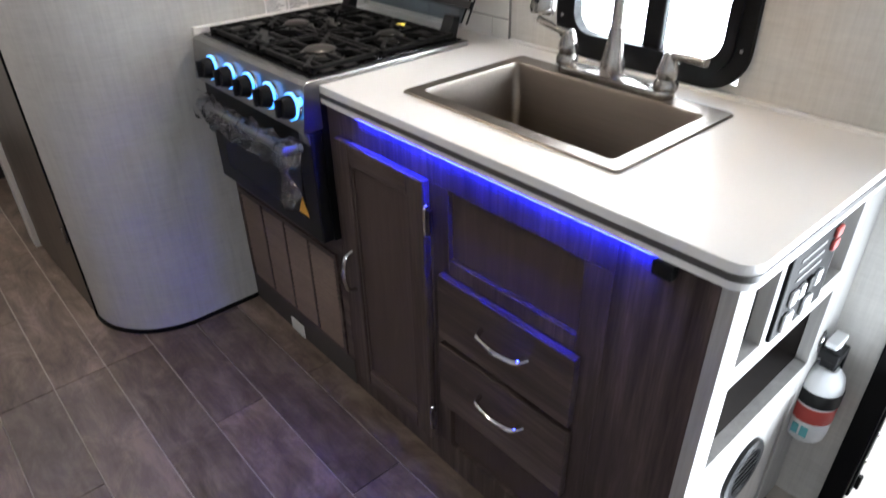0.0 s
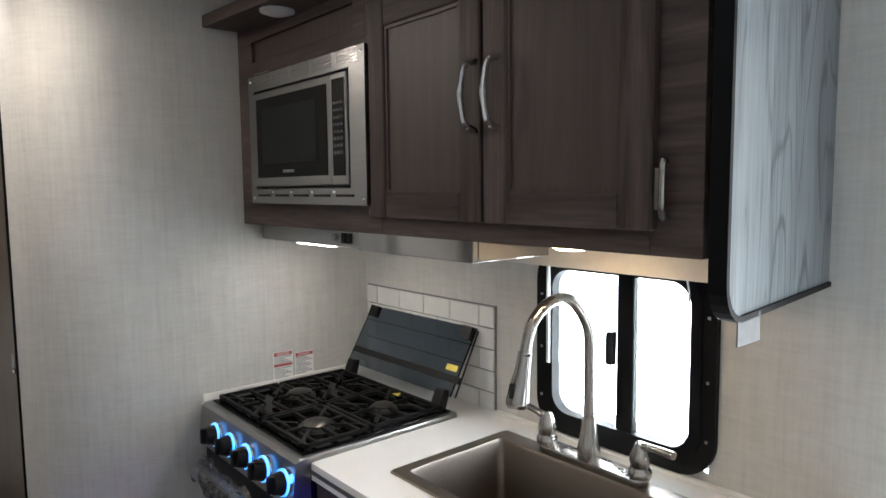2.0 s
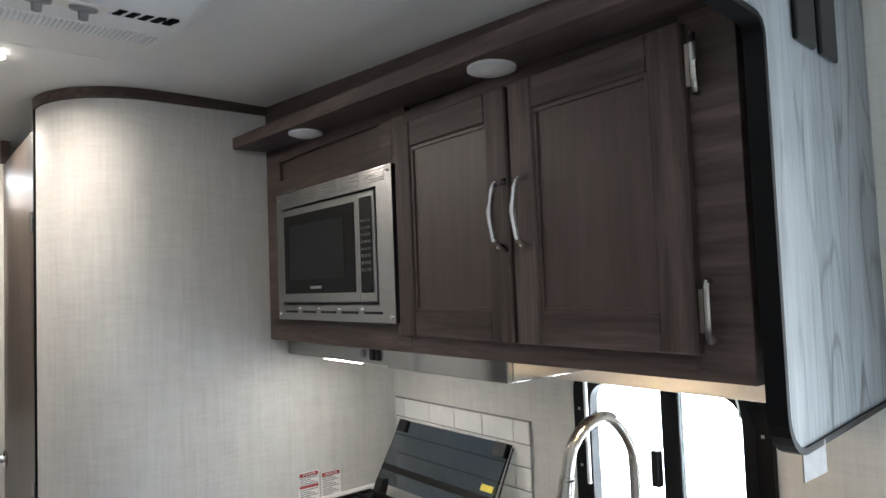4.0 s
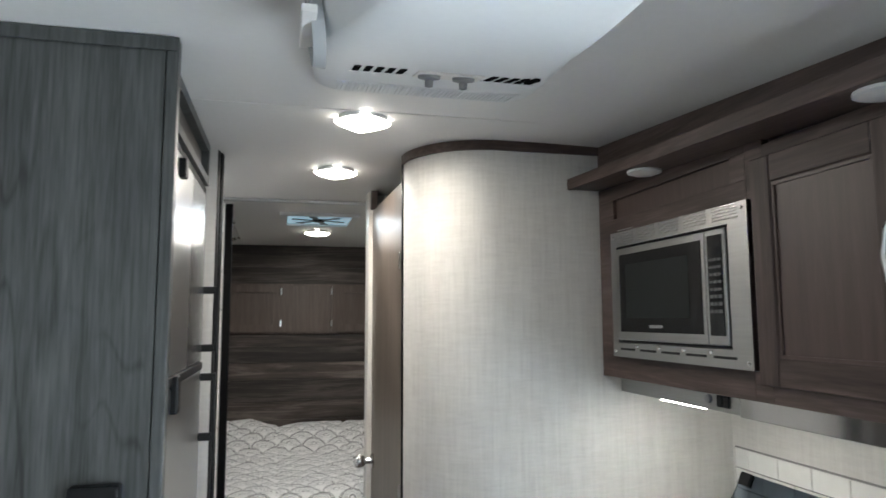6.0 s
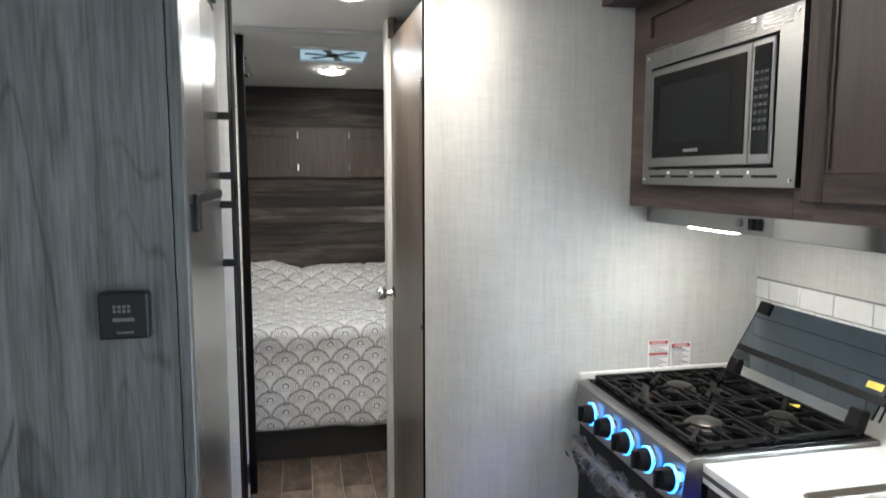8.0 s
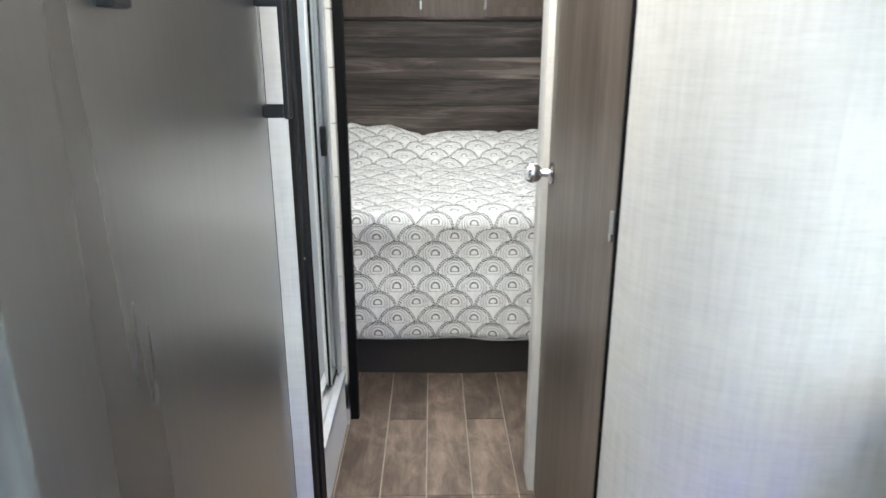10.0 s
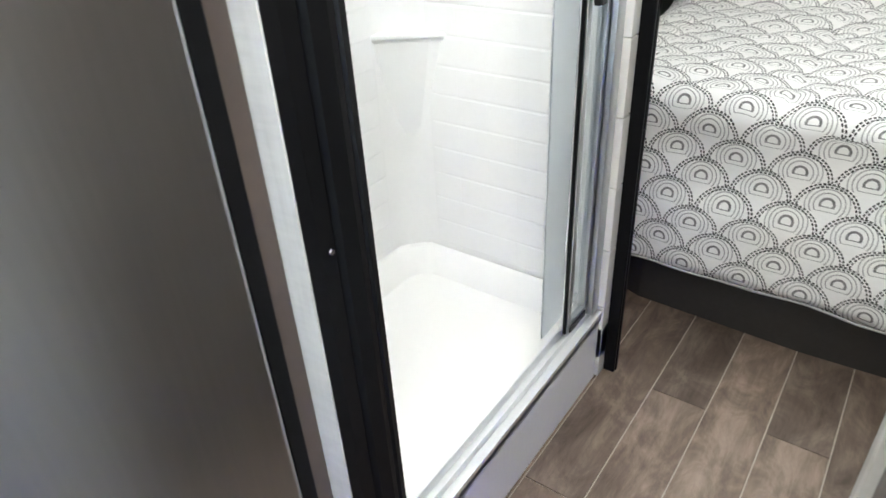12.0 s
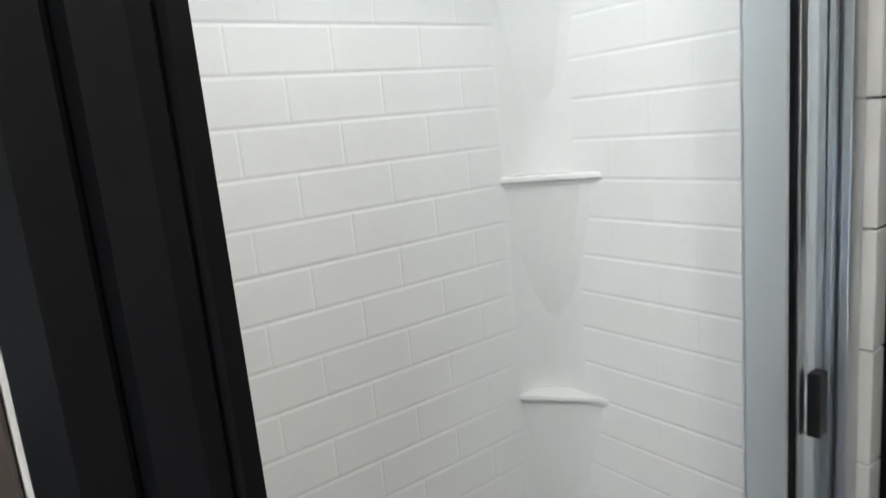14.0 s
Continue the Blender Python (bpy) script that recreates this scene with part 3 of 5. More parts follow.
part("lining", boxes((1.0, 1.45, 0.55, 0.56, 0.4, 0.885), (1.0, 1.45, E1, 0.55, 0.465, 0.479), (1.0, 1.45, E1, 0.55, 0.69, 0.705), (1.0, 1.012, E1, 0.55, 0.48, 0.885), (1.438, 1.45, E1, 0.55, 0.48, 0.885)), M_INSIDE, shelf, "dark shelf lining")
ctl = thing("control_panel", (1.23, E0, 0.78), "black systems control panel with rocker switches", "control panel")
part("plate", boxes((1.137, 1.322, E0 - 0.006, E0 + 0.004, 0.705, 0.872), bevel=0.003), M_TRIM, ctl)
for i in range(4):
    part("switch", boxes((1.165 + i * 0.03, 1.185 + i * 0.03, E0 - 0.012, E0 - 0.006, 0.765, 0.793), bevel=0.002), M_PLASTW if i != 2 else M_BLACK, ctl)
for i in range(2):
    part("switch", boxes((1.16 + i * 0.07, 1.19 + i * 0.07, E0 - 0.013, E0 - 0.006, 0.715, 0.75), bevel=0.003), M_PLASTW, ctl)
    part("switch", boxes((1.285, 1.308, E0 - 0.012, E0 - 0.006, 0.82 + i * 0.025, 0.838 + i * 0.025), bevel=0.002), M_RED, ctl, "red switch")
for i in range(3):
    part("print", boxes((1.17, 1.26, E0 - 0.0072, E0 - 0.006, 0.81 + i * 0.018, 0.815 + i * 0.018)), M_INK, ctl)
vent = thing("round_vent", (1.25, E0, 0.31), "round black vent in the shelf unit's lower panel", "vent")
part("rim", lathe([(0.052, 0), (0.075, 0), (0.075, 0.008), (0.07, 0.012), (0.056, 0.012), (0.052, 0.004)], (1.25, E0 + 0.006, 0.30), (0, -1, 0), 32), M_BLACK, vent, "", True)
part("grille", boxes(*[(1.25 - w, 1.25 + w, E0 - 0.004, E0 + 0.004, 0.30 + h, 0.306 + h) for w, h in ((0.03, -0.042), (0.045, -0.024), (0.05, -0.006), (0.045, 0.014), (0.03, 0.034))]), M_BLACK, vent)
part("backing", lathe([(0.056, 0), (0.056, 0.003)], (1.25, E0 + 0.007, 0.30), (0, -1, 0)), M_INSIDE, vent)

# worktop round the sink hole, with its rounded corner
CX = 0.965
SX0, SX1, SY0, SY1 = 1.10, 1.425, 0.61, 1.12


def corner(x, y, r):
    return [(x + r - r * math.sin(radians(9 * i)), y + r - r * math.cos(radians(9 * i))) for i in range(11)]


top = thing("worktop", (1.25, 0.8, 0.89), "white laminate worktop with a dark striped edge", "worktop")
bm = prism([(SX0, 0.29)] + corner(CX, 0.29, 0.035) + [(CX, 1.318), (SX0, 1.318)], 0.888, CT)
for b in ((SX0, SX1, 0.29, SY0), (SX0, SX1, SY1, 1.318), (SX1, XW, 0.29, 1.318)):
    quad_box(bm, *b, 0.888, CT)
quad_box(bm, 1.44, XW, 1.318, YP, 0.888, CT)
quad_box(bm, 0.935, 1.44, 1.912, YP, 0.888, CT)
bmesh.ops.remove_doubles(bm, verts=bm.verts[:], dist=1e-4)
part("slab", bm, M_WHITE, top)
outer = [(XW, 0.2885)] + [(x - 0.0015, y - 0.0015) for x, y in corner(CX, 0.29, 0.035)] + [(CX - 0.0015, 1.318)]
inner = [(XW, 0.291)] + [(x + 0.001, y + 0.001) for x, y in corner(CX, 0.29, 0.035)] + [(CX + 0.001, 1.318)]
part("edge_stripe", prism(outer + inner[::-1], 0.902, 0.913), M_EDGE, top, "dark stripe in the worktop edge")
for b in ((XW - 0.018, XW - 0.001, 0.29, 1.27, CT, CT + 0.008), (0.94, XW - 0.02, YP - 0.016, YP - 0.001, CT, CT + 0.027)):
    part("back_ledge", boxes(b, bevel=0.002), M_WHITE, top, "thin white back ledge")

# sink and tap
sink = thing("sink", (1.26, 0.865, 0.76), "brushed stainless steel drop-in sink", "sink")
bm = bmesh.new()
loops = []
for (x0, x1, y0, y1, r, z) in ((1.07, 1.458, 0.578, 1.15, 0.012, CT + 0.001), (1.073, 1.455, 0.581, 1.147, 0.012, CT + 0.005), (1.103, 1.405, 0.613, 1.117, 0.014, CT + 0.005),
                               (1.107, 1.401, 0.617, 1.113, 0.014, CT - 0.002), (1.12, 1.388, 0.63, 1.10, 0.02, 0.765), (1.14, 1.368, 0.65, 1.08, 0.03, 0.752)):
    loops.append([bm.verts.new((a, b, z)) for a, b in round_rect(x0, x1, y0, y1, r, 5)])
for a, b in zip(loops, loops[1:]):
    for k in range(len(a)):
        j = (k + 1) % len(a)
        bm.faces.new((a[k], a[j], b[j], b[k]))
bm.faces.new(loops[-1])
part("basin", bm, M_SINK, sink, "", True)
part("drain", lathe([(0.0, 0), (0.04, 0.0), (0.042, 0.003), (0.03, 0.001), (0.0, 0.001)], (1.254, 0.865, 0.7525)), M_CHROME, sink, "round chrome drain", True)

tap = thing("tap", (1.43, 0.85, CT + 0.005), "brushed nickel pull-down tap with two lever handles", "tap")
TX, TY, TZ = 1.432, 0.86, CT + 0.005
part("base", prism(round_rect(TX - 0.028, TX + 0.028, TY - 0.155, TY + 0.14, 0.027, 6), TZ, TZ + 0.02, bevel=0.004), M_NICKEL, tap, "", True)
part("collar", lathe([(0.026, 0), (0.027, 0.02), (0.023, 0.04), (0.017, 0.075), (0.016, 0.1), (0.0, 0.1)], (TX, TY, TZ + 0.02)), M_NICKEL, tap, "", True)
part("spout", tube([(TX, TY, TZ + 0.1), (TX, TY, TZ + 0.27), (TX - 0.012, TY, TZ + 0.335), (TX - 0.06, TY + 0.008, TZ + 0.395), (TX - 0.12, TY + 0.018, TZ + 0.395), (TX - 0.168, TY + 0.026, TZ + 0.352), (TX - 0.184, TY + 0.03, TZ + 0.29)], 0.0125, 14, smooth=6), M_NICKEL, tap, "tall gooseneck spout", True)
head = part("spray_head", tube([(TX - 0.184, TY + 0.03, TZ + 0.295), (TX - 0.19, TY + 0.031, TZ + 0.26), (TX - 0.199, TY + 0.033, TZ + 0.217), (TX - 0.204, TY + 0.034, TZ + 0.188), (TX - 0.206, TY + 0.034, TZ + 0.176)], [0.0145, 0.016, 0.022, 0.025, 0.021], 16), M_NICKEL, tap, "flared spray head", True)
part("button", boxes((TX - 0.226, TX - 0.214, TY + 0.026, TY + 0.04, TZ + 0.197, TZ + 0.232), bevel=0.004), M_BLACK, head)
part("collar_line", lathe([(0.0155, 0), (0.0155, 0.003)], (TX - 0.184, TY + 0.03, TZ + 0.288)), M_BLACK, head)
for s in (-1, 1):
    hy = TY + (0.125 if s > 0 else -0.135)
    h = part("valve", lathe([(0.025, 0), (0.026, 0.012), (0.02, 0.022), (0.023, 0.04), (0.016, 0.062), (0.011, 0.075), (0.0, 0.078)], (TX, hy, TZ + 0.02)), M_NICKEL, tap, "", True)
    part("lever", tube([(TX, hy, TZ + 0.085), (TX - 0.004, hy + s * 0.03, TZ + 0.092), (TX - 0.01, hy + s * 0.085, TZ + 0.094 + (0.012 if s > 0 else 0.0))], [0.012, 0.008, 0.0095], 10), M_NICKEL, h, "lever handle", True)

# ---- cooker ----
S0, S1, SF = 1.322, 1.908, 0.934
cook = thing("cooker", (1.2, 1.62, 0.0), "black and steel gas cooker with blue-lit knobs", "cooker")
part("hob", boxes((SF, 1.438, S0, S1, 0.9, 0.942), bevel=0.004), M_STEEL, cook, "steel hob rim")
part("hob_top", boxes((SF + 0.02, 1.425, S0 + 0.014, S1 - 0.014, 0.942, 0.947), bevel=0.002), M_GLOSSB, cook, "black enamel hob top")
part("control_front", prism([(SF, 0.94), (SF - 0.008, 0.935), (SF - 0.022, 0.825), (SF + 0.03, 0.825), (SF + 0.03, 0.9435)], S0 - 0.002, S1 + 0.002, "y"), M_STEEL, cook, "sloping steel control panel")
part("body", boxes((SF + 0.03, 1.43, S0 + 0.004, S1 - 0.004, 0.512, 0.9)), M_BLACK, cook)
oven = part("oven_door", boxes((SF - 0.004, SF + 0.03, S0 + 0.004, S1 - 0.004, 0.514, 0.818), bevel=0.005), M_BLACK, cook)
part("glass", boxes((SF - 0.006, SF - 0.002, S0 + 0.07, S1 - 0.07, 0.565, 0.745), bevel=0.001), M_GLOSSB, oven, "dark oven window")
part("handle", tube([(SF - 0.005, S0 + 0.05, 0.772), (SF - 0.045, S0 + 0.055, 0.772), (SF - 0.045, S1 - 0.055, 0.772), (SF - 0.005, S1 - 0.05, 0.772)], 0.011, 10, smooth=1), M_STEEL, oven, "steel bar handle")
part("sticker", prism([(S0 + 0.055, 0.575), (S0 + 0.105, 0.575), (S0 + 0.08, 0.625)], SF - 0.0078, SF - 0.0065, "x"), M_ORANGE, oven, "orange warning triangle")
# crumpled film on the handle
rnd = random.Random(5)
bm = bmesh.new()


def film_sleeve(centres, wide, high, seg):
    rows = []
    for cx, cy, cz, w, along in centres:
        ring = []
        for k in range(seg):
            a = 2 * math.pi * k / seg
            u, v = wide * w * math.cos(a) + rnd.uniform(-0.007, 0.007), high * w * math.sin(a) + rnd.uniform(-0.008, 0.008)
            ring.append(bm.verts.new((cx + u, cy + rnd.uniform(-0.003, 0.003), cz + v) if along else (cx + u * 0.7, cy + v, cz + rnd.uniform(-0.003, 0.003))))
        rows.append(ring)
    for a, b in zip(rows, rows[1:]):
        for k in range(seg):
            bm.faces.new((a[k], a[(k + 1) % seg], b[(k + 1) % seg], b[k]))


film_sleeve([(SF - 0.045, S0 + 0.03 + (S1 - S0 - 0.08) * i / 47, 0.768 - 0.014 * math.sin(math.pi * i / 47) + 0.006 * math.sin(i * 1.3), 0.9 + 0.3 * math.sin(i * 0.7), True) for i in range(48)], 0.026, 0.036, 12)
film_sleeve([(SF - 0.055, S0 + 0.055 + 0.012 * math.sin(i * 0.5), 0.77 - 0.15 * i / 15, 0.6 + 0.35 * math.sin(i * 0.8) + 0.03 * i, False) for i in range(16)], 0.022, 0.03, 10)
part("film_wrap", bm, M_WRAP, oven, "crumpled clear protective film")
for i in range(5):
    ky = 1.778 - i * 0.1045
    k = part("knob", lathe([(0.0, 0.0), (0.029, 0.0), (0.029, 0.005), (0.0265, 0.008), (0.025, 0.021), (0.022, 0.026), (0.0, 0.027)], (SF - 0.026, ky, 0.882), (-1, 0, 0.12)), M_BLACK, cook, "black control knob", True)
    part("bezel", lathe([(0.0, 0.0), (0.033, 0.0), (0.033, 0.004), (0.03, 0.009), (0.0, 0.009)], (SF - 0.0135, ky, 0.8825), (-1, 0, 0.12)), M_CHROME, k, "chrome bezel", True)
    part("light_ring", lathe([(0.0255, 0.0), (0.0325, 0.0), (0.0325, 0.0055), (0.0255, 0.0055)], (SF - 0.0215, ky, 0.8825), (-1, 0, 0.12)), M_RING, k, "glowing blue ring")
    part("grip", boxes((SF - 0.064, SF - 0.045, ky - 0.006, ky + 0.006, 0.864, 0.908), bevel=0.003), M_BLACK, k)
part("igniter", lathe([(0.0, 0), (0.01, 0), (0.01, 0.007), (0.0, 0.008)], (SF - 0.0125, 1.3335, 0.898), (-1, 0, 0.12)), M_RING, cook, "glowing blue button", True)
part("bracket", boxes((SF - 0.008, SF - 0.0045, S0 + 0.004, S0 + 0.05, 0.79, 0.816), bevel=0.001), M_STEEL, cook, "small steel corner bracket")
# grates and burners
for gy0, gy1 in ((S0 + 0.025, S0 + 0.278), (S0 + 0.285, S1 - 0.025)):
    for gx0, gx1 in ((SF + 0.035, 1.16), (1.167, 1.405)):
        cx, cy = (gx0 + gx1) / 2, (gy0 + gy1) / 2
        gr = [(gx0, gx1, gy0, gy0 + 0.011), (gx0, gx1, gy1 - 0.011, gy1), (gx0, gx0 + 0.011, gy0, gy1), (gx1 - 0.011, gx1, gy0, gy1)]
        gr += [(gx0, cx - 0.028, cy - 0.005, cy + 0.005), (cx + 0.028, gx1, cy - 0.005, cy + 0.005), (cx - 0.005, cx + 0.005, gy0, cy - 0.028), (cx - 0.005, cx + 0.005, cy + 0.028, gy1)]
        for sx in (-0.068, 0.058):
            gr += [(cx + sx, cx + sx + 0.01, gy0, cy - 0.03), (cx + sx, cx + sx + 0.01, cy + 0.03, gy1)]
        bm = boxes(*[(*g, 0.9515, 0.9625) for g in gr], *[(x, x + 0.014, y, y + 0.014, 0.9468, 0.953) for x in (gx0, gx1 - 0.014) for y in (gy0, gy1 - 0.014)], bevel=0.002, seg=1)
        for sx, sy in ((-1, -1), (1, -1), (1, 1), (-1, 1)):
            a, b = Vector((cx + sx * 0.032, cy + sy * 0.032, 0)), Vector((cx + sx * 0.1, cy + sy * 0.105, 0))
            q = (b - a).normalized().cross(Vector((0, 0, 1))) * 0.005
            lo = [bm.verts.new((p.x, p.y, 0.9517)) for p in (a - q, a + q, b + q, b - q)]
            hi = [bm.verts.new((p.x, p.y, 0.9623)) for p in (a - q, a + q, b + q, b - q)]
            bm.faces.new(lo), bm.faces.new(hi)
            for k in range(4):
                bm.faces.new((lo[k], lo[(k + 1) % 4], hi[(k + 1) % 4], hi[k]))
        part("grate", bm, M_IRON, cook, "cast-iron pan grate")
for bx, by, br in ((1.07, S0 + 0.15, 0.04), (1.285, S0 + 0.15, 0.03), (1.17, S1 - 0.16, 0.035)):
    part("burner", lathe([(0, 0), (br + 0.012, 0), (br + 0.01, 0.008), (br, 0.01), (br, 0.016), (br - 0.008, 0.02), (0, 0.021)], (bx, by, 0.947)), M_BURN, cook, "dark burner cap", True)
part("tag", prism([(1.36, 1.5), (1.385, 1.52), (1.36, 1.535)], 0.9627, 0.964), M_YELLOW, cook, "small yellow tag")
# folding glass lid
lid = part("lid", prism([(1.425, 0.985), (1.431, 0.983), (1.539, 1.166), (1.533, 1.168)], S0 + 0.02, S1 - 0.03, "y"), M_SMOKE, cook, "raised smoked glass lid")
part("lid_bar", prism([(1.445, 1.020), (1.450, 1.017), (1.4605, 1.035), (1.4555, 1.038)], S0 + 0.008, S1 - 0.03, "y"), M_BLACK, lid, "black lid bar")
for y in (S0 + 0.03, S1 - 0.08):
    part("lid_clip", prism([(1.508, 1.137), (1.525, 1.128), (1.541, 1.163), (1.526, 1.172)], y, y + 0.045, "y"), M_BLACK, lid)
for y in (S0 + 0.035, S1 - 0.085):
    part("lid_hinge", prism([(1.392, 0.945), (1.426, 0.945), (1.442, 0.996), (1.418, 1.002)], y, y + 0.04, "y", 0.003), M_BLACK, cook, "black lid hinge")
part("lid_sticker", prism([(1.4605, 1.048), (1.4635, 1.0465), (1.4725, 1.0625), (1.4695, 1.064)], S0 + 0.03, S0 + 0.078, "y"), M_YELLOW, lid, "yellow sticker")
part("lid_stay", tube([(1.44, S0 + 0.012, 0.98), (1.533, S0 + 0.012, 1.16)], 0.003, 6), M_BLACK, cook)

# louvred panel under the cooker
lou = thing("furnace_panel", (FX, 1.62, 0), "brown louvred furnace panel under the cooker", "panel")
part("board", boxes((FX, FX + 0.015, 1.319, YP - 0.001, 0.0, 0.51)), M_DARKH, lou)
# Thin dark sheet over the brown board paints the shade between the slats.
part("backing", boxes((FX - 0.0012, FX - 0.0002, 1.362, 1.913, 0.112, 0.438)), M_INSIDE, lou, "dark sheet standing in for shade behind the slats")
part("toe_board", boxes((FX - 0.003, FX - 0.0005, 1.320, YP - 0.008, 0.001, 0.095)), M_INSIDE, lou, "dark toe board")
for i in range(1, 4):
    part("divider", boxes((FX - 0.0065, FX - 0.0005, 1.358 + i * 0.1378, 1.366 + i * 0.1378, 0.112, 0.438)), M_DARKH, lou)
part("rim", ring_prism([(1.35, 0.10), (1.925, 0.10), (1.925, 0.45), (1.35, 0.45)], [(1.362, 0.112), (1.913, 0.112), (1.913, 0.438), (1.362, 0.438)], FX - 0.006, FX + 0.001), M_DARKH, lou)
for i in range(4):
    y = 1.362 + i * 0.1378
    for k in range(21):
        z = 0.116 + k * 0.0152
        part("slat", prism([(FX - 0.0064, z), (FX - 0.005, z + 0.0014), (FX - 0.0014, z + 0.0078), (FX - 0.0014, z + 0.0052)], y + 0.005, y + 0.133, "y"), M_SLAT, lou)
solid("outlet_tag", boxes((FX - 0.0065, FX - 0.0035, 1.61, 1.69, 0.002, 0.05), bevel=0.001), M_PLASTW, "small white tag on the toe board", "tag")

# ---- backsplash, notices, window ----
splash = structure("backsplash_grout", boxes((XW - 0.004, XW - 0.001, 1.275, 1.925, CT + 0.001, 1.241)), M_GROUT, "white subway tile backsplash panel")
for r in range(5):
    z0 = 1.238 - 0.0635 * (r + 1)
    y = 1.922 + (-0.06 if r % 2 == 0 else -0.125)
    edges = [1.922]
    while y > 1.28:
        edges.append(y)
        y -= 0.13
    edges.append(1.279)
    for b, a in zip(edges, edges[1:]):
        if b - a > 0.012:
            part("tile", boxes((XW - 0.008, XW - 0.003, a + 0.0017, b - 0.0017, z0 + 0.0017, z0 + 0.0618), bevel=0.0012, seg=1), M_TILE, splash)
for i, (x0, x1, z0, z1) in enumerate(((1.175, 1.247, 0.945, 1.045), (1.254, 1.325, 0.94, 1.032))):
    note = thing("danger_notice", ((x0 + x1) / 2, YP, z0), "white paper danger notice with red headings", "notice", "notices")
    part("sheet", boxes((x0, x1, YP - 0.002, YP - 0.0005, z0, z1)), M_LABEL, note)
    part("heading", boxes((x0 + 0.003, x1 - 0.003, YP - 0.0026, YP - 0.002, z1 - 0.014, z1 - 0.002)), M_RED, note)
    writing("heading_words", "DANGER", 0.011, pose((x0 + x1) / 2, YP - 0.003, z1 - 0.008, 90), M_LABEL, note)
    if i == 0:
        part("heading", boxes((x0 + 0.003, x1 - 0.003, YP - 0.0026, YP - 0.002, z1 - 0.05, z1 - 0.041)), M_RED, note)
    part("print", boxes(*[(x0 + 0.005, x1 - 0.006 - 0.012 * ((k * 7) % 3), YP - 0.0026, YP - 0.002, z0 + 0.006 + k * 0.0062, z0 + 0.0085 + k * 0.0062) for k in range(12 if i else 13) if not (i == 0 and 6 < k < 9)]), M_INK, note)

w = thing("window_galley", (XW, 0.845, 0.9), "black-framed sliding galley window with rounded corners", "window", kind="structure")
WY0, WY1, WZ0, WZ1 = 0.624, 1.098, 0.952, 1.415
part("frame", ring_prism(round_rect(WY0 - 0.012, WY1 + 0.012, WZ0 - 0.012, WZ1 + 0.012, 0.085, 8), round_rect(WY0 + 0.045, WY1 - 0.045, WZ0 + 0.045, WZ1 - 0.045, 0.05, 8), XW - 0.014, XW + 0.010), M_TRIM, w, "", True)
part("inner_lip", ring_prism(round_rect(WY0 + 0.02, WY1 - 0.02, WZ0 + 0.02, WZ1 - 0.02, 0.065, 8), round_rect(WY0 + 0.045, WY1 - 0.045, WZ0 + 0.045, WZ1 - 0.045, 0.05, 8), XW - 0.02, XW - 0.014), M_TRIM, w, "", True)
part("mullion", boxes((XW - 0.012, XW + 0.010, 0.816, 0.862, WZ0 + 0.04, WZ1 - 0.04), bevel=0.004), M_TRIM, w)
part("latch", boxes((XW - 0.034, XW - 0.012, 0.860, 0.879, 1.155, 1.235), bevel=0.003), M_BLACK, w, "black sliding latch")
for y0, y1 in ((WY0 + 0.03, 0.82), (0.857, WY1 - 0.03)):
    p = part("pane", boxes((XW + 0.003, XW + 0.006, y0, y1, WZ0 + 0.03, WZ1 - 0.03)), M_PANE, w)
    p.visible_shadow = False
part("screw", boxes(*[(XW - 0.0165, XW - 0.0145, y - 0.003, y + 0.003, z - 0.003, z + 0.003) for y in (WY0 + 0.006, WY1 - 0.006) for z in (1.03, 1.16, 1.3)]), M_INK, w)
blind = thing("window_blind", (XW - 0.05, 0.85, 1.445), "raised white blind with a wand and a cord", "blind")
part("wand", tube([(XW - 0.045, 1.045, 1.455), (XW - 0.045, 1.045, 1.13)], 0.005, 8), M_PLASTW, blind, "clear white wand")
part("cord", tube([(XW - 0.06, 0.665, 1.455), (XW - 0.06, 0.66, 1.40), (XW - 0.06, 0.652, 1.35), (XW - 0.06, 0.656, 1.31)], 0.002, 6), M_PLASTW, blind, "thin white cord")
part("headrail", boxes((XW - 0.075, XW - 0.016, 0.55, 1.15, 1.445, 1.47), bevel=0.003), M_PLASTW, blind)
structure("ground", boxes((-30, 30, -30, 30, -0.80, -0.75)), M_GROUND, "pale concrete ground outside")
structure("backdrop", boxes((7.0, 7.05, -9.0, 10.0, -0.74, 6.0)), M_BACKDROP, "bright washed-out daylight outside")

# ---- upper cabinets ----
UX, UDX = 1.095, 1.075
up = thing("upper_cabinet", (1.3, 1.1, 1.47), "dark brown upper cabinet with two shaker doors", "cabinet")
for b in ((UX, UX + 0.02, 1.19, 1.245, 1.475, CEIL - 0.1), (UX, UX + 0.02, 0.416, 0.50, 1.475, 2.02), (UX, UX + 0.02, 0.50, 1.19, 1.475, 1.53), (UX, UX + 0.02, 0.50, 1.19, 1.96, 2.02),
                   (UX, UX + 0.02, 1.245, YP - 0.001, 1.475, 1.545), (UX, UX + 0.02, 1.245, YP - 0.001, 1.90, 1.955), (UX, UX + 0.02, 1.245, YP - 0.001, 2.015, 2.06),
                   (UX, UX + 0.02, 1.80, YP - 0.001, 1.545, 1.90), (UX, UX + 0.02, 1.245, 1.296, 1.955, 2.015), (UX, UX + 0.02, 1.845, YP - 0.001, 1.955, 2.015)):
    part("rail", boxes(b, bevel=0.0008, seg=1), M_DARKH, up)
part("bottom", boxes((UX + 0.02, XW - 0.002, 0.432, YP - 0.001, 1.475, 1.49)), M_DARKX, up)
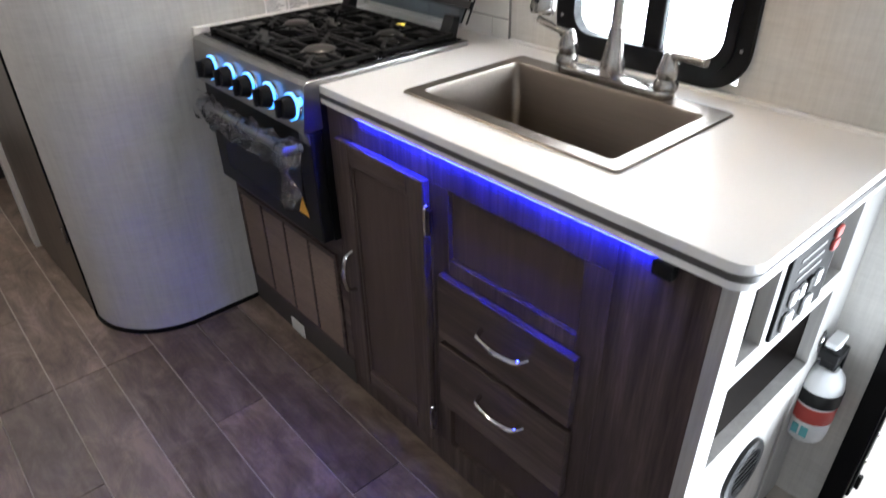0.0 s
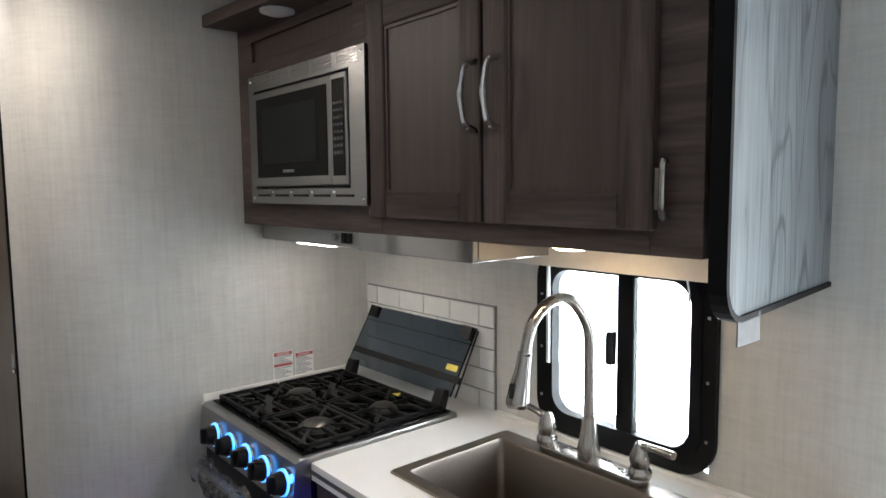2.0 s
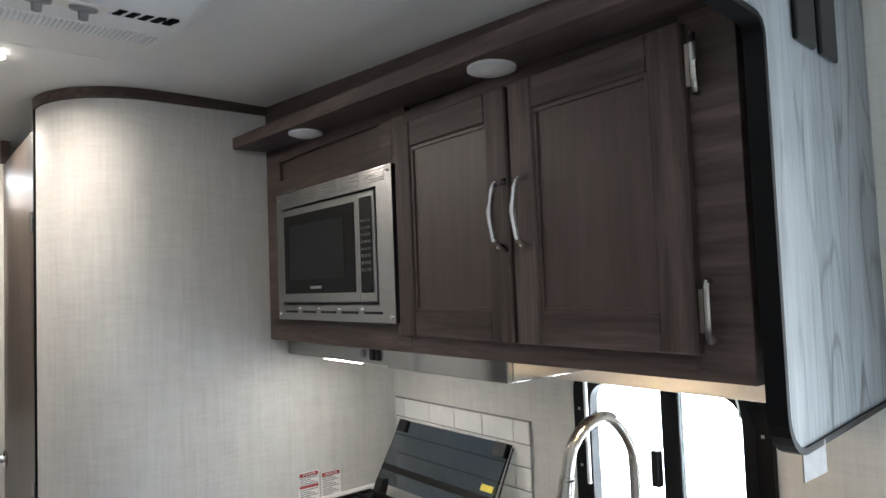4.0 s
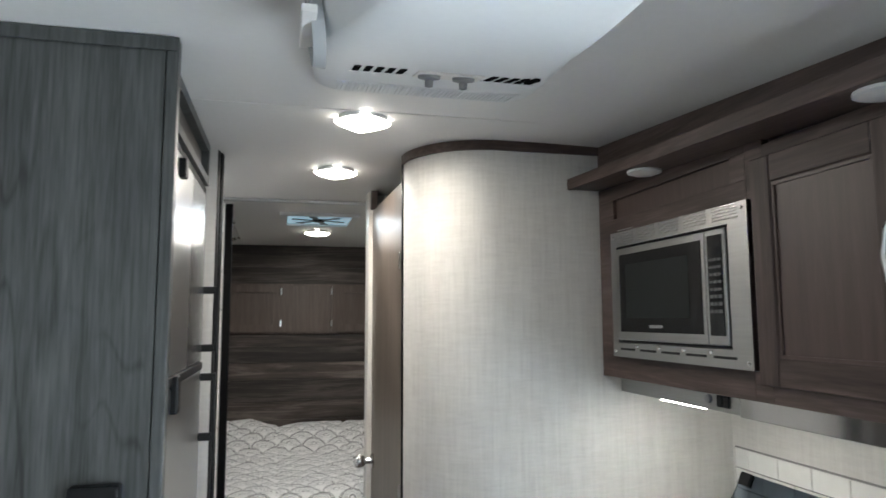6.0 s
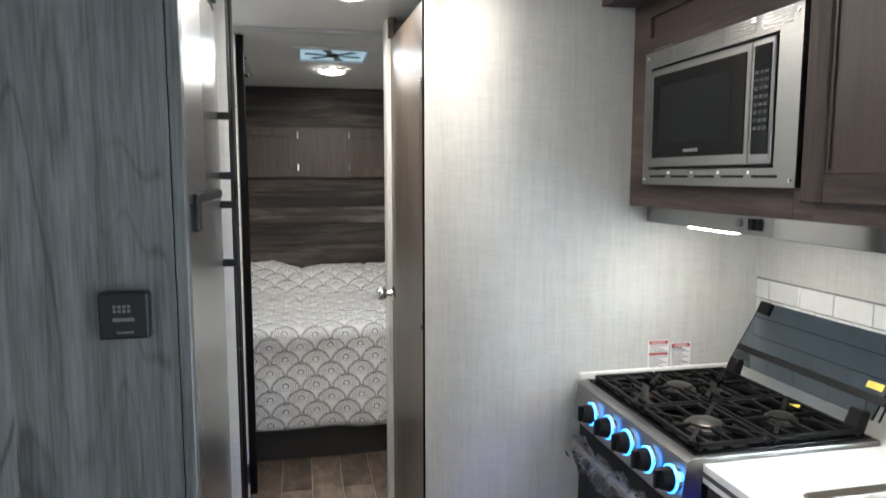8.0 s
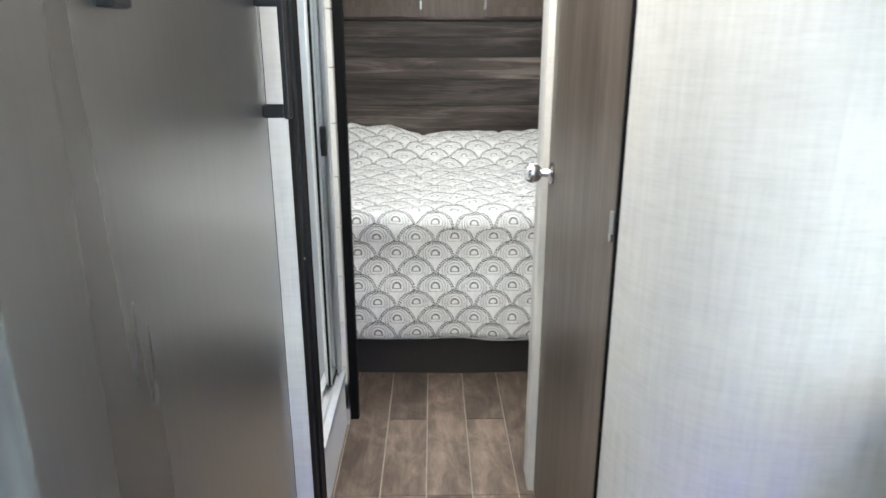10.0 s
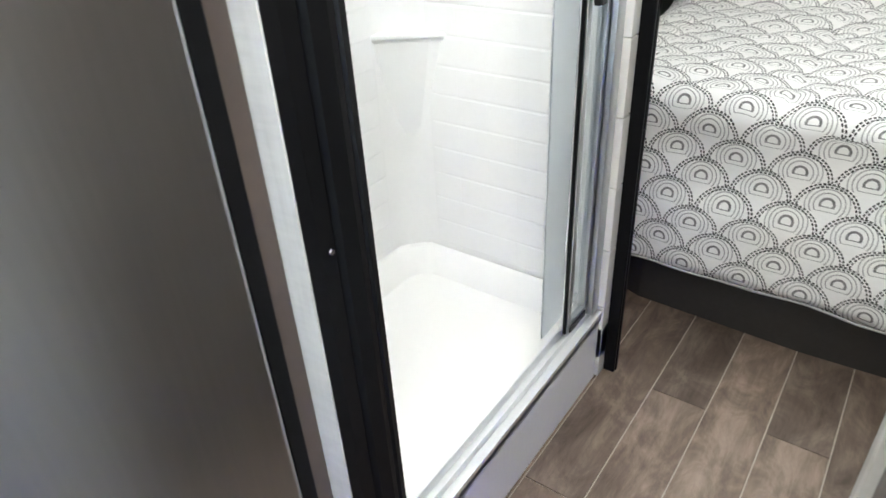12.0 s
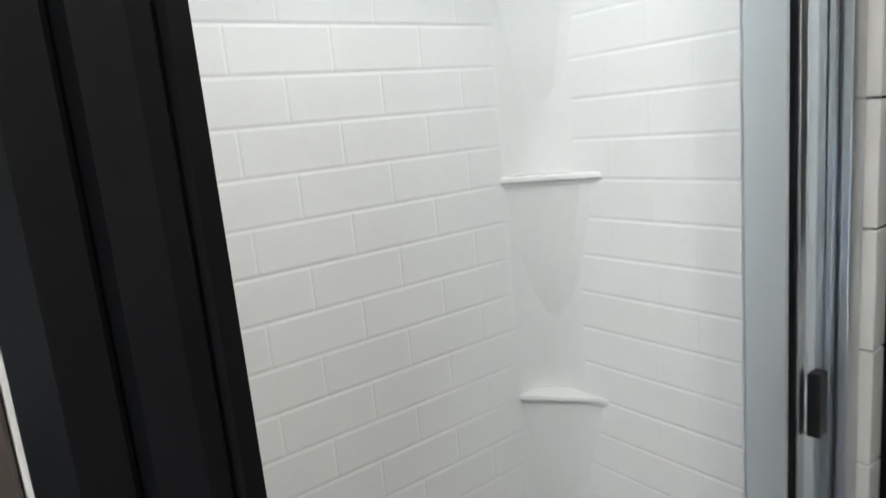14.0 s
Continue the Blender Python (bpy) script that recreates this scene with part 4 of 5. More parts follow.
part("blank_panel", boxes((UX + 0.012, UX + 0.018, 1.296, 1.845, 1.955, 2.015)), M_PANEL, up, "recessed brown blank panel")


def sloped_bar(x0, x1, y0, y1, low, high, bevel=0.0):
    """A bar along y whose underside and top follow the two given heights."""
    bm = bmesh.new()
    vs = [bm.verts.new((x, y, h(y))) for x in (x0, x1) for y in (y0, y1) for h in (low, high)]
    for f in ((0, 1, 3, 2), (4, 6, 7, 5), (0, 4, 5, 1), (2, 3, 7, 6), (0, 2, 6, 4), (1, 5, 7, 3)):
        bm.faces.new([vs[i] for i in f])
    if bevel:
        bmesh.ops.bevel(bm, geom=bm.edges[:], offset=bevel, segments=2, affect="EDGES", profile=0.5)
    return bm


def shelf_z(y):
    """Underside of the light shelf, which falls towards the entry."""
    return 2.062 - 0.04 * (YP - y)


def cove_z(y):
    """Lower edge of the ceiling cove along the upper cabinet."""
    return CEIL - 0.004 - 0.075 * (YP - y)


SH0, SH1 = 0.398, YP - 0.001
part("top_shelf", sloped_bar(0.99, 1.115, SH0, SH1, shelf_z, lambda y: shelf_z(y) + 0.018, 0.002), M_DARKH, up, "projecting light shelf")
part("top_lip", sloped_bar(0.986, 1.0, SH0, SH1, lambda y: shelf_z(y) - 0.001, lambda y: shelf_z(y) + 0.034, 0.002), M_DARKH, up, "lip of the light shelf")
part("fascia", sloped_bar(UX, UX + 0.018, SH0, SH1, lambda y: shelf_z(y) + 0.0185, lambda y: cove_z(y) + 0.004), M_DARKH, up, "fascia board up to the ceiling cove")
bm = bmesh.new()
cove_rows = []
for k in range(13):
    y = SH0 + (SH1 - SH0) * k / 12
    line = [bm.verts.new((0.74 + 0.354 * i / 10, y, CEIL - 0.0005 - (CEIL - cove_z(y)) * (i / 10) ** 2.2)) for i in range(11)]
    line += [bm.verts.new((UX + 0.019, y, cove_z(y))), bm.verts.new((UX + 0.019, y, CEIL - 0.0004)), bm.verts.new((0.74, y, CEIL - 0.0004))]
    cove_rows.append(line)
for a, b in zip(cove_rows, cove_rows[1:]):
    for i in range(len(a)):
        j = (i + 1) % len(a)
        bm.faces.new((a[i], a[j], b[j], b[i]))
bm.faces.new(cove_rows[0]), bm.faces.new(cove_rows[-1])
structure("ceiling_cove", bm, M_CEIL, "off-white ceiling cove curving down to the cabinet", True)
part("fascia_clip", tube([(UX - 0.001, 1.60, 2.098), (UX - 0.012, 1.60, 2.112), (UX - 0.016, 1.585, 2.116), (UX - 0.012, 1.572, 2.106)], 0.0025, 6), M_CHROME, up, "small bent wire clip", True)
for y0, y1, hy in ((0.487, 0.839, 0.798), (0.847, 1.207, 0.857)):
    d = frame_door("door", up, y0, y1, 1.513, 1.988, UDX, 0.058)
    pull(d, (hy, 1.685), (hy, 1.812), UDX, 0.034)
for hz in (1.575, 1.92):
    part("hinge", tube([(UDX + 0.006, 0.467, hz - 0.04), (UDX - 0.008, 0.464, hz - 0.034), (UDX - 0.008, 0.464, hz + 0.034), (UDX + 0.006, 0.467, hz + 0.04)], 0.0048, 8), M_NICKEL, up, "exposed chrome hinge", True)
    part("hinge_leaf", boxes((UDX - 0.002, UDX + 0.004, 0.470, 0.480, hz - 0.03, hz + 0.03)), M_SINK, up, "chrome hinge leaf")

# shaped end board of the upper cabinet
prof = [(XW - 0.001, 1.40), (1.135, 1.395)] + [(1.135 - 0.05 * math.sin(radians(a)), 1.445 - 0.05 * math.cos(radians(a))) for a in (15, 30, 45, 60, 75, 90)]
prof += [(1.085, 1.93)] + [(1.055 + 0.03 * math.cos(radians(a)), 1.93 + 0.03 * math.sin(radians(a))) for a in (20, 45, 70, 90)] + [(1.01, 1.965)]
prof += [(0.995 - 0.035 * math.sin(radians(a)), 2.0 - 0.035 * math.cos(radians(a))) for a in (20, 45, 70, 90)] + [(0.955, CEIL - 0.002), (XW - 0.001, CEIL - 0.002)]
endb = thing("cabinet_end_board", (1.3, 0.385, 1.4), "pale grey striped end board with a black edge", "panel")


def skewed(bm):
    """Turn the board's wall side away from the entry."""
    for v in bm.verts:
        v.co.y += max(0.0, v.co.x - 1.07) * 0.072
    return bm


part("board", skewed(prism(prof, 0.374, 0.394, "y")), M_ENDW, endb)


def offset_line(line, d):
    out = []
    for i, p in enumerate(line):
        a, b = Vector(line[max(i - 1, 0)]), Vector(line[min(i + 1, len(line) - 1)])
        t = (b - a).normalized()
        out.append((p[0] + t.y * d, p[1] - t.x * d))
    return out


edge = prof[:-1]
part("edge_band", skewed(prism(edge + offset_line(edge, -0.009)[::-1], 0.370, 0.397, "y")), M_TRIM, endb, "black rubber edge band")
for i in range(2):
    g = solid("end_board_vent", skewed(boxes((1.19 + i * 0.1, 1.265 + i * 0.1, 0.366, 0.3735, 1.95, 2.07), bevel=0.003)), M_BLACK, "small black vent plate on the end board", "vent", "end board vents")
solid("paper_tag", boxes((1.13, 1.2, 0.379, 0.381, 1.350, 1.394)), M_TAG, "grey printed paper tag hanging below the end board", "tag")

# microwave
mw = thing("microwave", (1.1, 1.58, 1.54), "built-in steel microwave with a black glass door", "microwave")
MY0, MY1, MZ0, MZ1 = 1.218, 1.826, 1.541, 1.906
part("surround", ring_prism([(MY0, MZ0), (MY1, MZ0), (MY1, MZ1), (MY0, MZ1)], [(1.284, 1.582), (1.792, 1.582), (1.792, 1.862), (1.284, 1.862)], UX - 0.022, UX - 0.001), M_STEEL, mw, "steel trim surround")
part("case", boxes((UX - 0.012, UX + 0.2, 1.286, 1.79, 1.584, 1.86)), M_BLACK, mw)
mdoor = part("door", boxes((UX - 0.026, UX - 0.012, 1.364, 1.786, 1.59, 1.855), bevel=0.003), M_STEEL, mw)
part("glass", boxes((UX - 0.028, UX - 0.025, 1.378, 1.768, 1.614, 1.836), bevel=0.001), M_GLOSSB, mdoor, "black glass")
part("screen", boxes((UX - 0.0288, UX - 0.0279, 1.428, 1.732, 1.652, 1.806)), plain("microwave mesh", (0.013, 0.015, 0.015), 0.35, Specular_IOR_Level=0.12), mdoor, "dark mesh window")
part("maker_bar", boxes((UX - 0.029, UX - 0.0282, 1.548, 1.612, 1.626, 1.634)), M_INK, mdoor, "pale maker's mark bar")
ctrl = part("control_strip", boxes((UX - 0.026, UX - 0.012, 1.291, 1.361, 1.59, 1.855), bevel=0.003), M_STEEL, mw)
part("key_plate", boxes((UX - 0.028, UX - 0.025, 1.299, 1.352, 1.612, 1.842), bevel=0.001), M_GLOSSB, ctrl, "black key plate")
for r in range(8):
    for c in range(3):
        part("key", boxes((UX - 0.029, UX - 0.0278, 1.304 + c * 0.0152, 1.315 + c * 0.0152, 1.663 + r * 0.017, (1.669 if r > 2 else 1.671) + r * 0.017)), M_DIMINK, ctrl)
for k in range(5):
    for c in range(5 if k < 4 else 6):
        y = 1.245 + k * 0.111
        part("louvre", boxes((UX - 0.0245, UX - 0.0215, y, y + 0.09, 1.872 + c * 0.0075, 1.8745 + c * 0.0075), bevel=0.0008, seg=1), M_CHROME, mw)
    part("slot", boxes((UX - 0.0235, UX - 0.0215, 1.27 + k * 0.108, 1.35 + k * 0.108, 1.561, 1.567)), M_BLACK, mw)
for y, z in ((1.232, 1.556), (1.812, 1.556), (1.232, 1.891), (1.812, 1.891), (1.36, 1.573), (1.47, 1.573), (1.58, 1.573), (1.69, 1.573)):
    part("screw", lathe([(0, 0), (0.006, 0), (0.005, 0.003), (0, 0.0035)], (UX - 0.022, y, z), (-1, 0, 0), 10), M_CHROME, mw)

# range hood under it
hood = thing("range_hood", (1.3, 1.6, 1.42), "slim steel range hood with a lit lamp", "range hood")
part("shell", boxes((1.15, 1.5, 1.35, 1.932, 1.425, 1.474), bevel=0.003), M_STEEL, hood)
part("side_fascia", boxes((1.135, 1.15, 0.93, 1.352, 1.425, 1.474), (1.15, 1.5, 0.93, 0.945, 1.425, 1.474), bevel=0.002), M_POLISH, hood, "polished steel fascia")
part("lamp", boxes((1.16, 1.2, 1.52, 1.72, 1.4212, 1.4246), bevel=0.002), M_LITBAR, hood, "lit white lamp bar")
part("switch", boxes((1.144, 1.151, 1.405, 1.425, 1.437, 1.465), bevel=0.002), M_BLACK, hood)
part("switch", boxes((1.144, 1.151, 1.43, 1.45, 1.437, 1.465), bevel=0.002), M_BLACK, hood)
part("knob", lathe([(0, 0), (0.011, 0), (0.01, 0.007), (0, 0.008)], (1.15, 1.485, 1.452), (-1, 0, 0)), M_INK, hood, "", True)
# window valance with its warm puck
val = structure("valance_window", boxes((1.37, 1.385, 0.40, 1.06, 1.40, 1.474), bevel=0.002), M_FRAMEW, "pale tan wood strip above the window")


def puck(x, y, z, lens, label):
    p = thing("puck_light", (x, y, z), label, "puck light", "puck lights")
    part("rim", lathe([(0.038, 0), (0.045, 0), (0.045, 0.006), (0.038, 0.008)], (x, y, z), (0, 0, -1), 28), M_PLASTW, p, "", True)
    part("lens", lathe([(0.0, 0.0), (0.039, 0.0), (0.037, 0.008), (0.025, 0.013), (0.0, 0.015)], (x, y, z), (0, 0, -1), 28), lens, p, "round white lens", True)
    return p


puck(1.046, 1.575, shelf_z(1.575) - 0.001, M_PUCK, "unlit white puck light under the light shelf")
puck(1.046, 0.845, shelf_z(0.845) - 0.001, M_PUCK, "unlit white puck light under the light shelf")
puck(1.2, 0.73, 1.4745, M_PUCKLIT, "lit warm puck light under the upper cabinet")

# ---- fire extinguisher on the side wall ----
ext = thing("fire_extinguisher", (XW - 0.05, 0.262, 0.2), "white fire extinguisher with a red and black label", "fire extinguisher")
EX, EY = XW - 0.052, 0.28
BZ = 0.25
part("bottle", lathe([(0.0, 0), (0.032, 0), (0.04, 0.008), (0.043, 0.03), (0.043, 0.15), (0.038, 0.178), (0.022, 0.198), (0.0, 0.2)], (EX, EY, BZ)), M_PLASTW, ext, "", True)
part("strap", lathe([(0.0435, 0), (0.0455, 0), (0.0455, 0.035), (0.0435, 0.035)], (EX, EY, BZ + 0.112)), M_BLACK, ext, "black strap", True)
part("red_label", lathe([(0.0433, 0), (0.0442, 0), (0.0442, 0.04), (0.0433, 0.04)], (EX, EY, BZ + 0.065)), M_RED, ext, "red label band", True)
part("teal_print", boxes((EX - 0.044, EX - 0.0415, EY - 0.016, EY - 0.001, BZ + 0.025, BZ + 0.052), (EX - 0.044, EX - 0.0415, EY + 0.004, EY + 0.017, BZ + 0.025, BZ + 0.052)), M_TEAL, ext, "teal pictograms")
part("valve", boxes((EX - 0.016, EX + 0.016, EY - 0.016, EY + 0.016, BZ + 0.2, BZ + 0.235), (EX - 0.032, EX + 0.02, EY - 0.02, EY + 0.02, BZ + 0.228, BZ + 0.255), bevel=0.003), M_BLACK, ext, "black valve")
part("lever", boxes((EX - 0.042, EX + 0.012, EY - 0.012, EY + 0.012, BZ + 0.27, BZ + 0.285), (EX - 0.008, EX + 0.008, EY - 0.01, EY + 0.01, BZ + 0.254, BZ + 0.272), bevel=0.003), M_PLASTW, ext, "white lever")
part("pin_ring", tube([(EX - 0.02 + 0.014 * math.cos(a), EY + 0.026, BZ + 0.27 + 0.018 * math.sin(a)) for a in [2 * math.pi * k / 12 for k in range(13)]], 0.0025, 6, smooth=1), M_CHROME, ext)
part("bracket", boxes((EX + 0.04, XW - 0.001, EY - 0.015, EY + 0.015, BZ + 0.02, BZ + 0.23)), M_BLACK, ext)

# entry doorway: black jamb and open door edge
structure("door_frame_entry", boxes((XW - 0.012, XW + T, 0.166, 0.21, 0.0, DOOR[3] + 0.05), (XW - 0.012, XW + T, DOOR[0] - 0.05, DOOR[0], 0.0, DOOR[3] + 0.05), (XW - 0.012, XW + T, DOOR[0], 0.166, DOOR[3], DOOR[3] + 0.05), bevel=0.003), M_TRIM, "black entry door frame")
strike = thing("door_strike", (XW + 0.01, 0.15, 0.2), "black entry door latch strike", "latch")
part("plate", boxes((XW - 0.008, XW + 0.018, 0.158, 0.1645, 0.10, 0.40), bevel=0.003), M_BLACK, strike)
part("bolt", boxes((XW - 0.004, XW + 0.01, 0.148, 0.1575, 0.13, 0.17), bevel=0.003), M_BLACK, strike)
for hz in (0.215, 0.30):
    part("screw", lathe([(0, 0), (0.006, 0), (0.005, 0.003), (0, 0.0035)], (XW + 0.004, 0.1575, hz), (0, -1, 0), 10), M_CHROME, strike)
structure("door_sill_entry", boxes((XW - 0.02, XW + T, DOOR[0], 0.164, 0.0305, 0.042), bevel=0.003), M_ALU, "satin aluminium door sill")

# ---- fridge cabinet ----
FY = 1.354
fc = thing("fridge_cabinet", (-0.5, 1.8, 0), "tall grey wood-grain cabinet round the fridge", "cabinet")
part("side_panel", boxes((XL + 0.001, -0.125, FY, FY + 0.02, 0, CEIL - 0.002)), M_GREYW, fc)
part("corner_post", boxes((-0.123, -0.1, FY - 0.003, FY + 0.03, 0, CEIL - 0.002), bevel=0.003), M_GREYW, fc)
part("top_rail", boxes((XL + 0.001, -0.1, FY - 0.006, FY - 0.0035, CEIL - 0.03, CEIL - 0.003)), M_GREYW, fc)
head = part("head_rail", ring_prism([(FY + 0.03, 2.075), (2.198, 2.075), (2.198, CEIL - 0.002), (FY + 0.03, CEIL - 0.002)], [(FY + 0.06, 2.1), (2.16, 2.1), (2.16, CEIL - 0.03), (FY + 0.06, CEIL - 0.03)], -0.16, -0.128), M_GREYW, fc, "grey head rail above the fridge")
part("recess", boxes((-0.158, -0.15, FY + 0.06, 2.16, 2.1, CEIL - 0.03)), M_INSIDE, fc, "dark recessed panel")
part("far_side", boxes((XL + 0.001, -0.205, 2.18, 2.2, 0, CEIL - 0.002)), M_DARKV, fc)
part("toe_board", boxes((-0.155, -0.14, FY + 0.03, 2.18, 0.0, 0.25)), M_DARKH, fc)
fr = thing("fridge", (-0.5, 1.8, 0.25), "brushed steel two-door fridge with black trim", "fridge")
RX = -0.14
part("case", boxes((-0.75, RX - 0.03, FY + 0.04, 2.178, 0.255, 2.07)), M_BLACK, fr)
part("trim", boxes((RX - 0.03, RX + 0.012, FY + 0.032, FY + 0.052, 0.252, 2.072), (RX - 0.03, RX + 0.002, 2.192, 2.2155, 0.252, 2.072), (RX - 0.03, RX + 0.002, FY + 0.05, 2.18, 2.05, 2.072), (RX - 0.03, RX + 0.002, FY + 0.05, 2.18, 0.252, 0.27), bevel=0.002), M_TRIM, fr, "black trim frame")
for z0, z1, h0, h1, up_ in ((1.525, 2.045, 1.565, 1.744, 1), (0.275, 1.50, 1.30, 1.48, 0)):
    d = part("door", boxes((RX - 0.028, RX + 0.008, FY + 0.053, 2.19, z0, z1), bevel=0.006), M_FRIDGE, fr)
    part("handle", boxes((RX + 0.045, RX + 0.056, 2.15, 2.176, h0 - 0.012, h1 + 0.012), (RX + 0.008, RX + 0.046, 2.152, 2.174, h0 - 0.010, h0 + 0.012), (RX + 0.008, RX + 0.046, 2.152, 2.174, h1 - 0.012, h1 + 0.010), bevel=0.003), M_BLACK, d, "black bracket handle")
part("divider", boxes((RX - 0.028, RX + 0.012, FY + 0.05, 2.18, 1.501, 1.524), bevel=0.003), M_BLACK, fr, "black divider between the doors")
for z0, z1 in ((1.985, 2.03), (1.44, 1.525)):
    part("hinge_cap", boxes((RX - 0.0, RX + 0.024, 1.62, 1.66, z0, z1), bevel=0.004), M_BLACK, fr, "black hinge cap")
box = thing("wall_thermostat", (-0.24, FY, 1.25), "black square control box on the fridge cabinet", "thermostat")
part("case", boxes((-0.253, -0.167, FY - 0.03, FY - 0.001, 1.272, 1.358), bevel=0.005), M_BLACK, box)
part("print", boxes((-0.228, -0.192, FY - 0.0312, FY - 0.0298, 1.306, 1.312), (-0.222, -0.194, FY - 0.0312, FY - 0.0298, 1.284, 1.287), *[(-0.227 + 0.008 * k, -0.222 + 0.008 * k, FY - 0.0312, FY - 0.0298, 1.322 + 0.008 * r, 1.327 + 0.008 * r) for k in range(4) for r in range(2)]), M_DIMINK, box, "dim grey printing")

# ---- wall strip and black shower post ----
structure("trim_fridge_edge", boxes((-0.2, -0.145, 2.2168, 2.244, 0, CEIL - 0.001), bevel=0.002), M_BROWNT, "brown edge trim beside the fridge")
structure("wall_strip", boxes((-0.2, -0.109, 2.2445, 2.2468, 0, CEIL - 0.001)), M_WALL, "narrow pale linen wall end")
structure("trim_shower_post", prism([(-0.2, 2.247), (-0.108, 2.247), (-0.104, 2.262), (-0.103, 2.282), (-0.108, 2.285), (-0.098, 2.29), (-0.094, 2.31), (-0.096, 2.32), (-0.1, 2.322), (-0.095, 2.326), (-0.097, 2.336), (-0.2, 2.336)], 0.0, CEIL - 0.001), M_TRIM, "ribbed black post beside the shower")
structure("post_screw", lathe([(0, 0), (0.004, 0), (0.003, 0.002), (0, 0.002)], (-0.102, 2.275, 1.0), (1, 0, 0), 10), M_CHROME)

# ---- shower ----
HX0, HX1, HY0, HY1, HZ = -0.84, -0.205, 2.337, 3.284, 2.1
sh = thing("shower_stall", (-0.55, 2.8, 0), "white moulded shower stall with tile-pattern walls", "shower")
part("apron", boxes((HX1, -0.18, HY0 + 0.002, 3.26, 0.0, 0.213), bevel=0.003), M_PLASTW, sh, "white front apron")
bm = bmesh.new()
loops = []
for (x0, x1, y0, y1, r, z) in ((HX0, HX1 - 0.002, HY0, HY1, 0.02, 0.262), (HX0 + 0.004, HX1 - 0.008, HY0 + 0.004, HY1 - 0.004, 0.05, 0.264), (HX0 + 0.022, HX1 - 0.03, HY0 + 0.022, HY1 - 0.02, 0.07, 0.255), (HX0 + 0.06, HX1 - 0.055, HY0 + 0.06, HY1 - 0.055, 0.07, 0.185), (HX0 + 0.12, HX1 - 0.09, HY0 + 0.12, HY1 - 0.1, 0.07, 0.17)):
    loops.append([bm.verts.new((a, b, min(z, 0.212) if a > HX1 - 0.04 else z)) for a, b in round_rect(x0, x1, y0, y1, r, 6)])
for a, b in zip(loops, loops[1:]):
    for k in range(len(a)):
        j = (k + 1) % len(a)
        bm.faces.new((a[k], a[j], b[j], b[k]))
bm.faces.new(loops[-1])
part("pan", bm, M_SHOWER, sh, "white shower pan", True)
back = part("back_wall", boxes((XL + 0.002, HX0, HY0 - 0.02, HY1 + 0.02, 0.258, HZ)), M_SHOWER, sh)
end_wall = part("end_wall", boxes((HX0, HX1, HY1, HY1 + 0.012, 0.258, HZ)), M_SHOWER, sh)
near = part("near_wall", boxes((HX0, HX1, HY0 - 0.02, HY0, 0.258, HZ)), M_SHOWER, sh)
CV = 0.1
part("corner_cove", prism([(HX0, HY1), (HX0 + CV, HY1)] + [(HX0 + CV - CV * math.sin(radians(a)), HY1 - CV + CV * math.cos(radians(a))) for a in (15, 30, 45, 60, 75)] + [(HX0, HY1 - CV)], 0.258, HZ), M_SHOWER, sh, "", True)
for z, out in ((0.928, 0.155), (1.415, 0.165), (1.88, 0.165)):
    pts = [(HX0, HY1), (HX0 + out + 0.012, HY1), (HX0 + out * 0.86, HY1 - 0.014), (HX0 + 0.014, HY1 - out * 0.64), (HX0, HY1 - out * 0.7)]
    s = part("corner_shelf", prism(pts, z - 0.014, z, bevel=0.004), M_SHOWER, sh, "moulded corner shelf")
    bm = bmesh.new()
    a = [bm.verts.new((x, y, z - 0.0145)) for x, y in pts]
    b = [bm.verts.new((HX0 + (x - HX0) * 0.9, HY1 + (y - HY1) * 0.9, z - 0.024)) for x, y in pts]
    c = [bm.verts.new((HX0 + (x - HX0) * 0.42, HY1 + (y - HY1) * 0.42, z - 0.32)) for x, y in pts]
    for lo, hi in ((a, b), (b, c)):
        for k in range(5):
            bm.faces.new((lo[k], lo[(k + 1) % 5], hi[(k + 1) % 5], hi[k]))
    part("shelf_bracket", bm, M_SHOWER, s)
hose = [(-0.42, 2.345, 1.27), (-0.42, 2.40, 1.21), (-0.42, 2.487, 1.106), (-0.42, 2.57, 0.965), (-0.42, 2.624, 0.82), (-0.42, 2.575, 0.73), (-0.42, 2.49, 0.69), (-0.42, 2.40, 0.70), (-0.42, 2.345, 0.76)]
solid("shower_hose", tube(hose, 0.009, 10), M_PLASTW, "white flexible shower hose hanging in the stall", "hose", smooth=True)
# Assumed skylight: a frame out of view round the added shower lamp.
skl = thing("assumed_skylight", (-0.52, 2.8, CEIL), "assumed white skylight frame above the shower, out of view", "skylight")
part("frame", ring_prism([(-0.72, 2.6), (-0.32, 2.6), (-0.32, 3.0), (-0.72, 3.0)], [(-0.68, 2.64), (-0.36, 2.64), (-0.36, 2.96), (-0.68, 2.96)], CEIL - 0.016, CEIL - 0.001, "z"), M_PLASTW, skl)

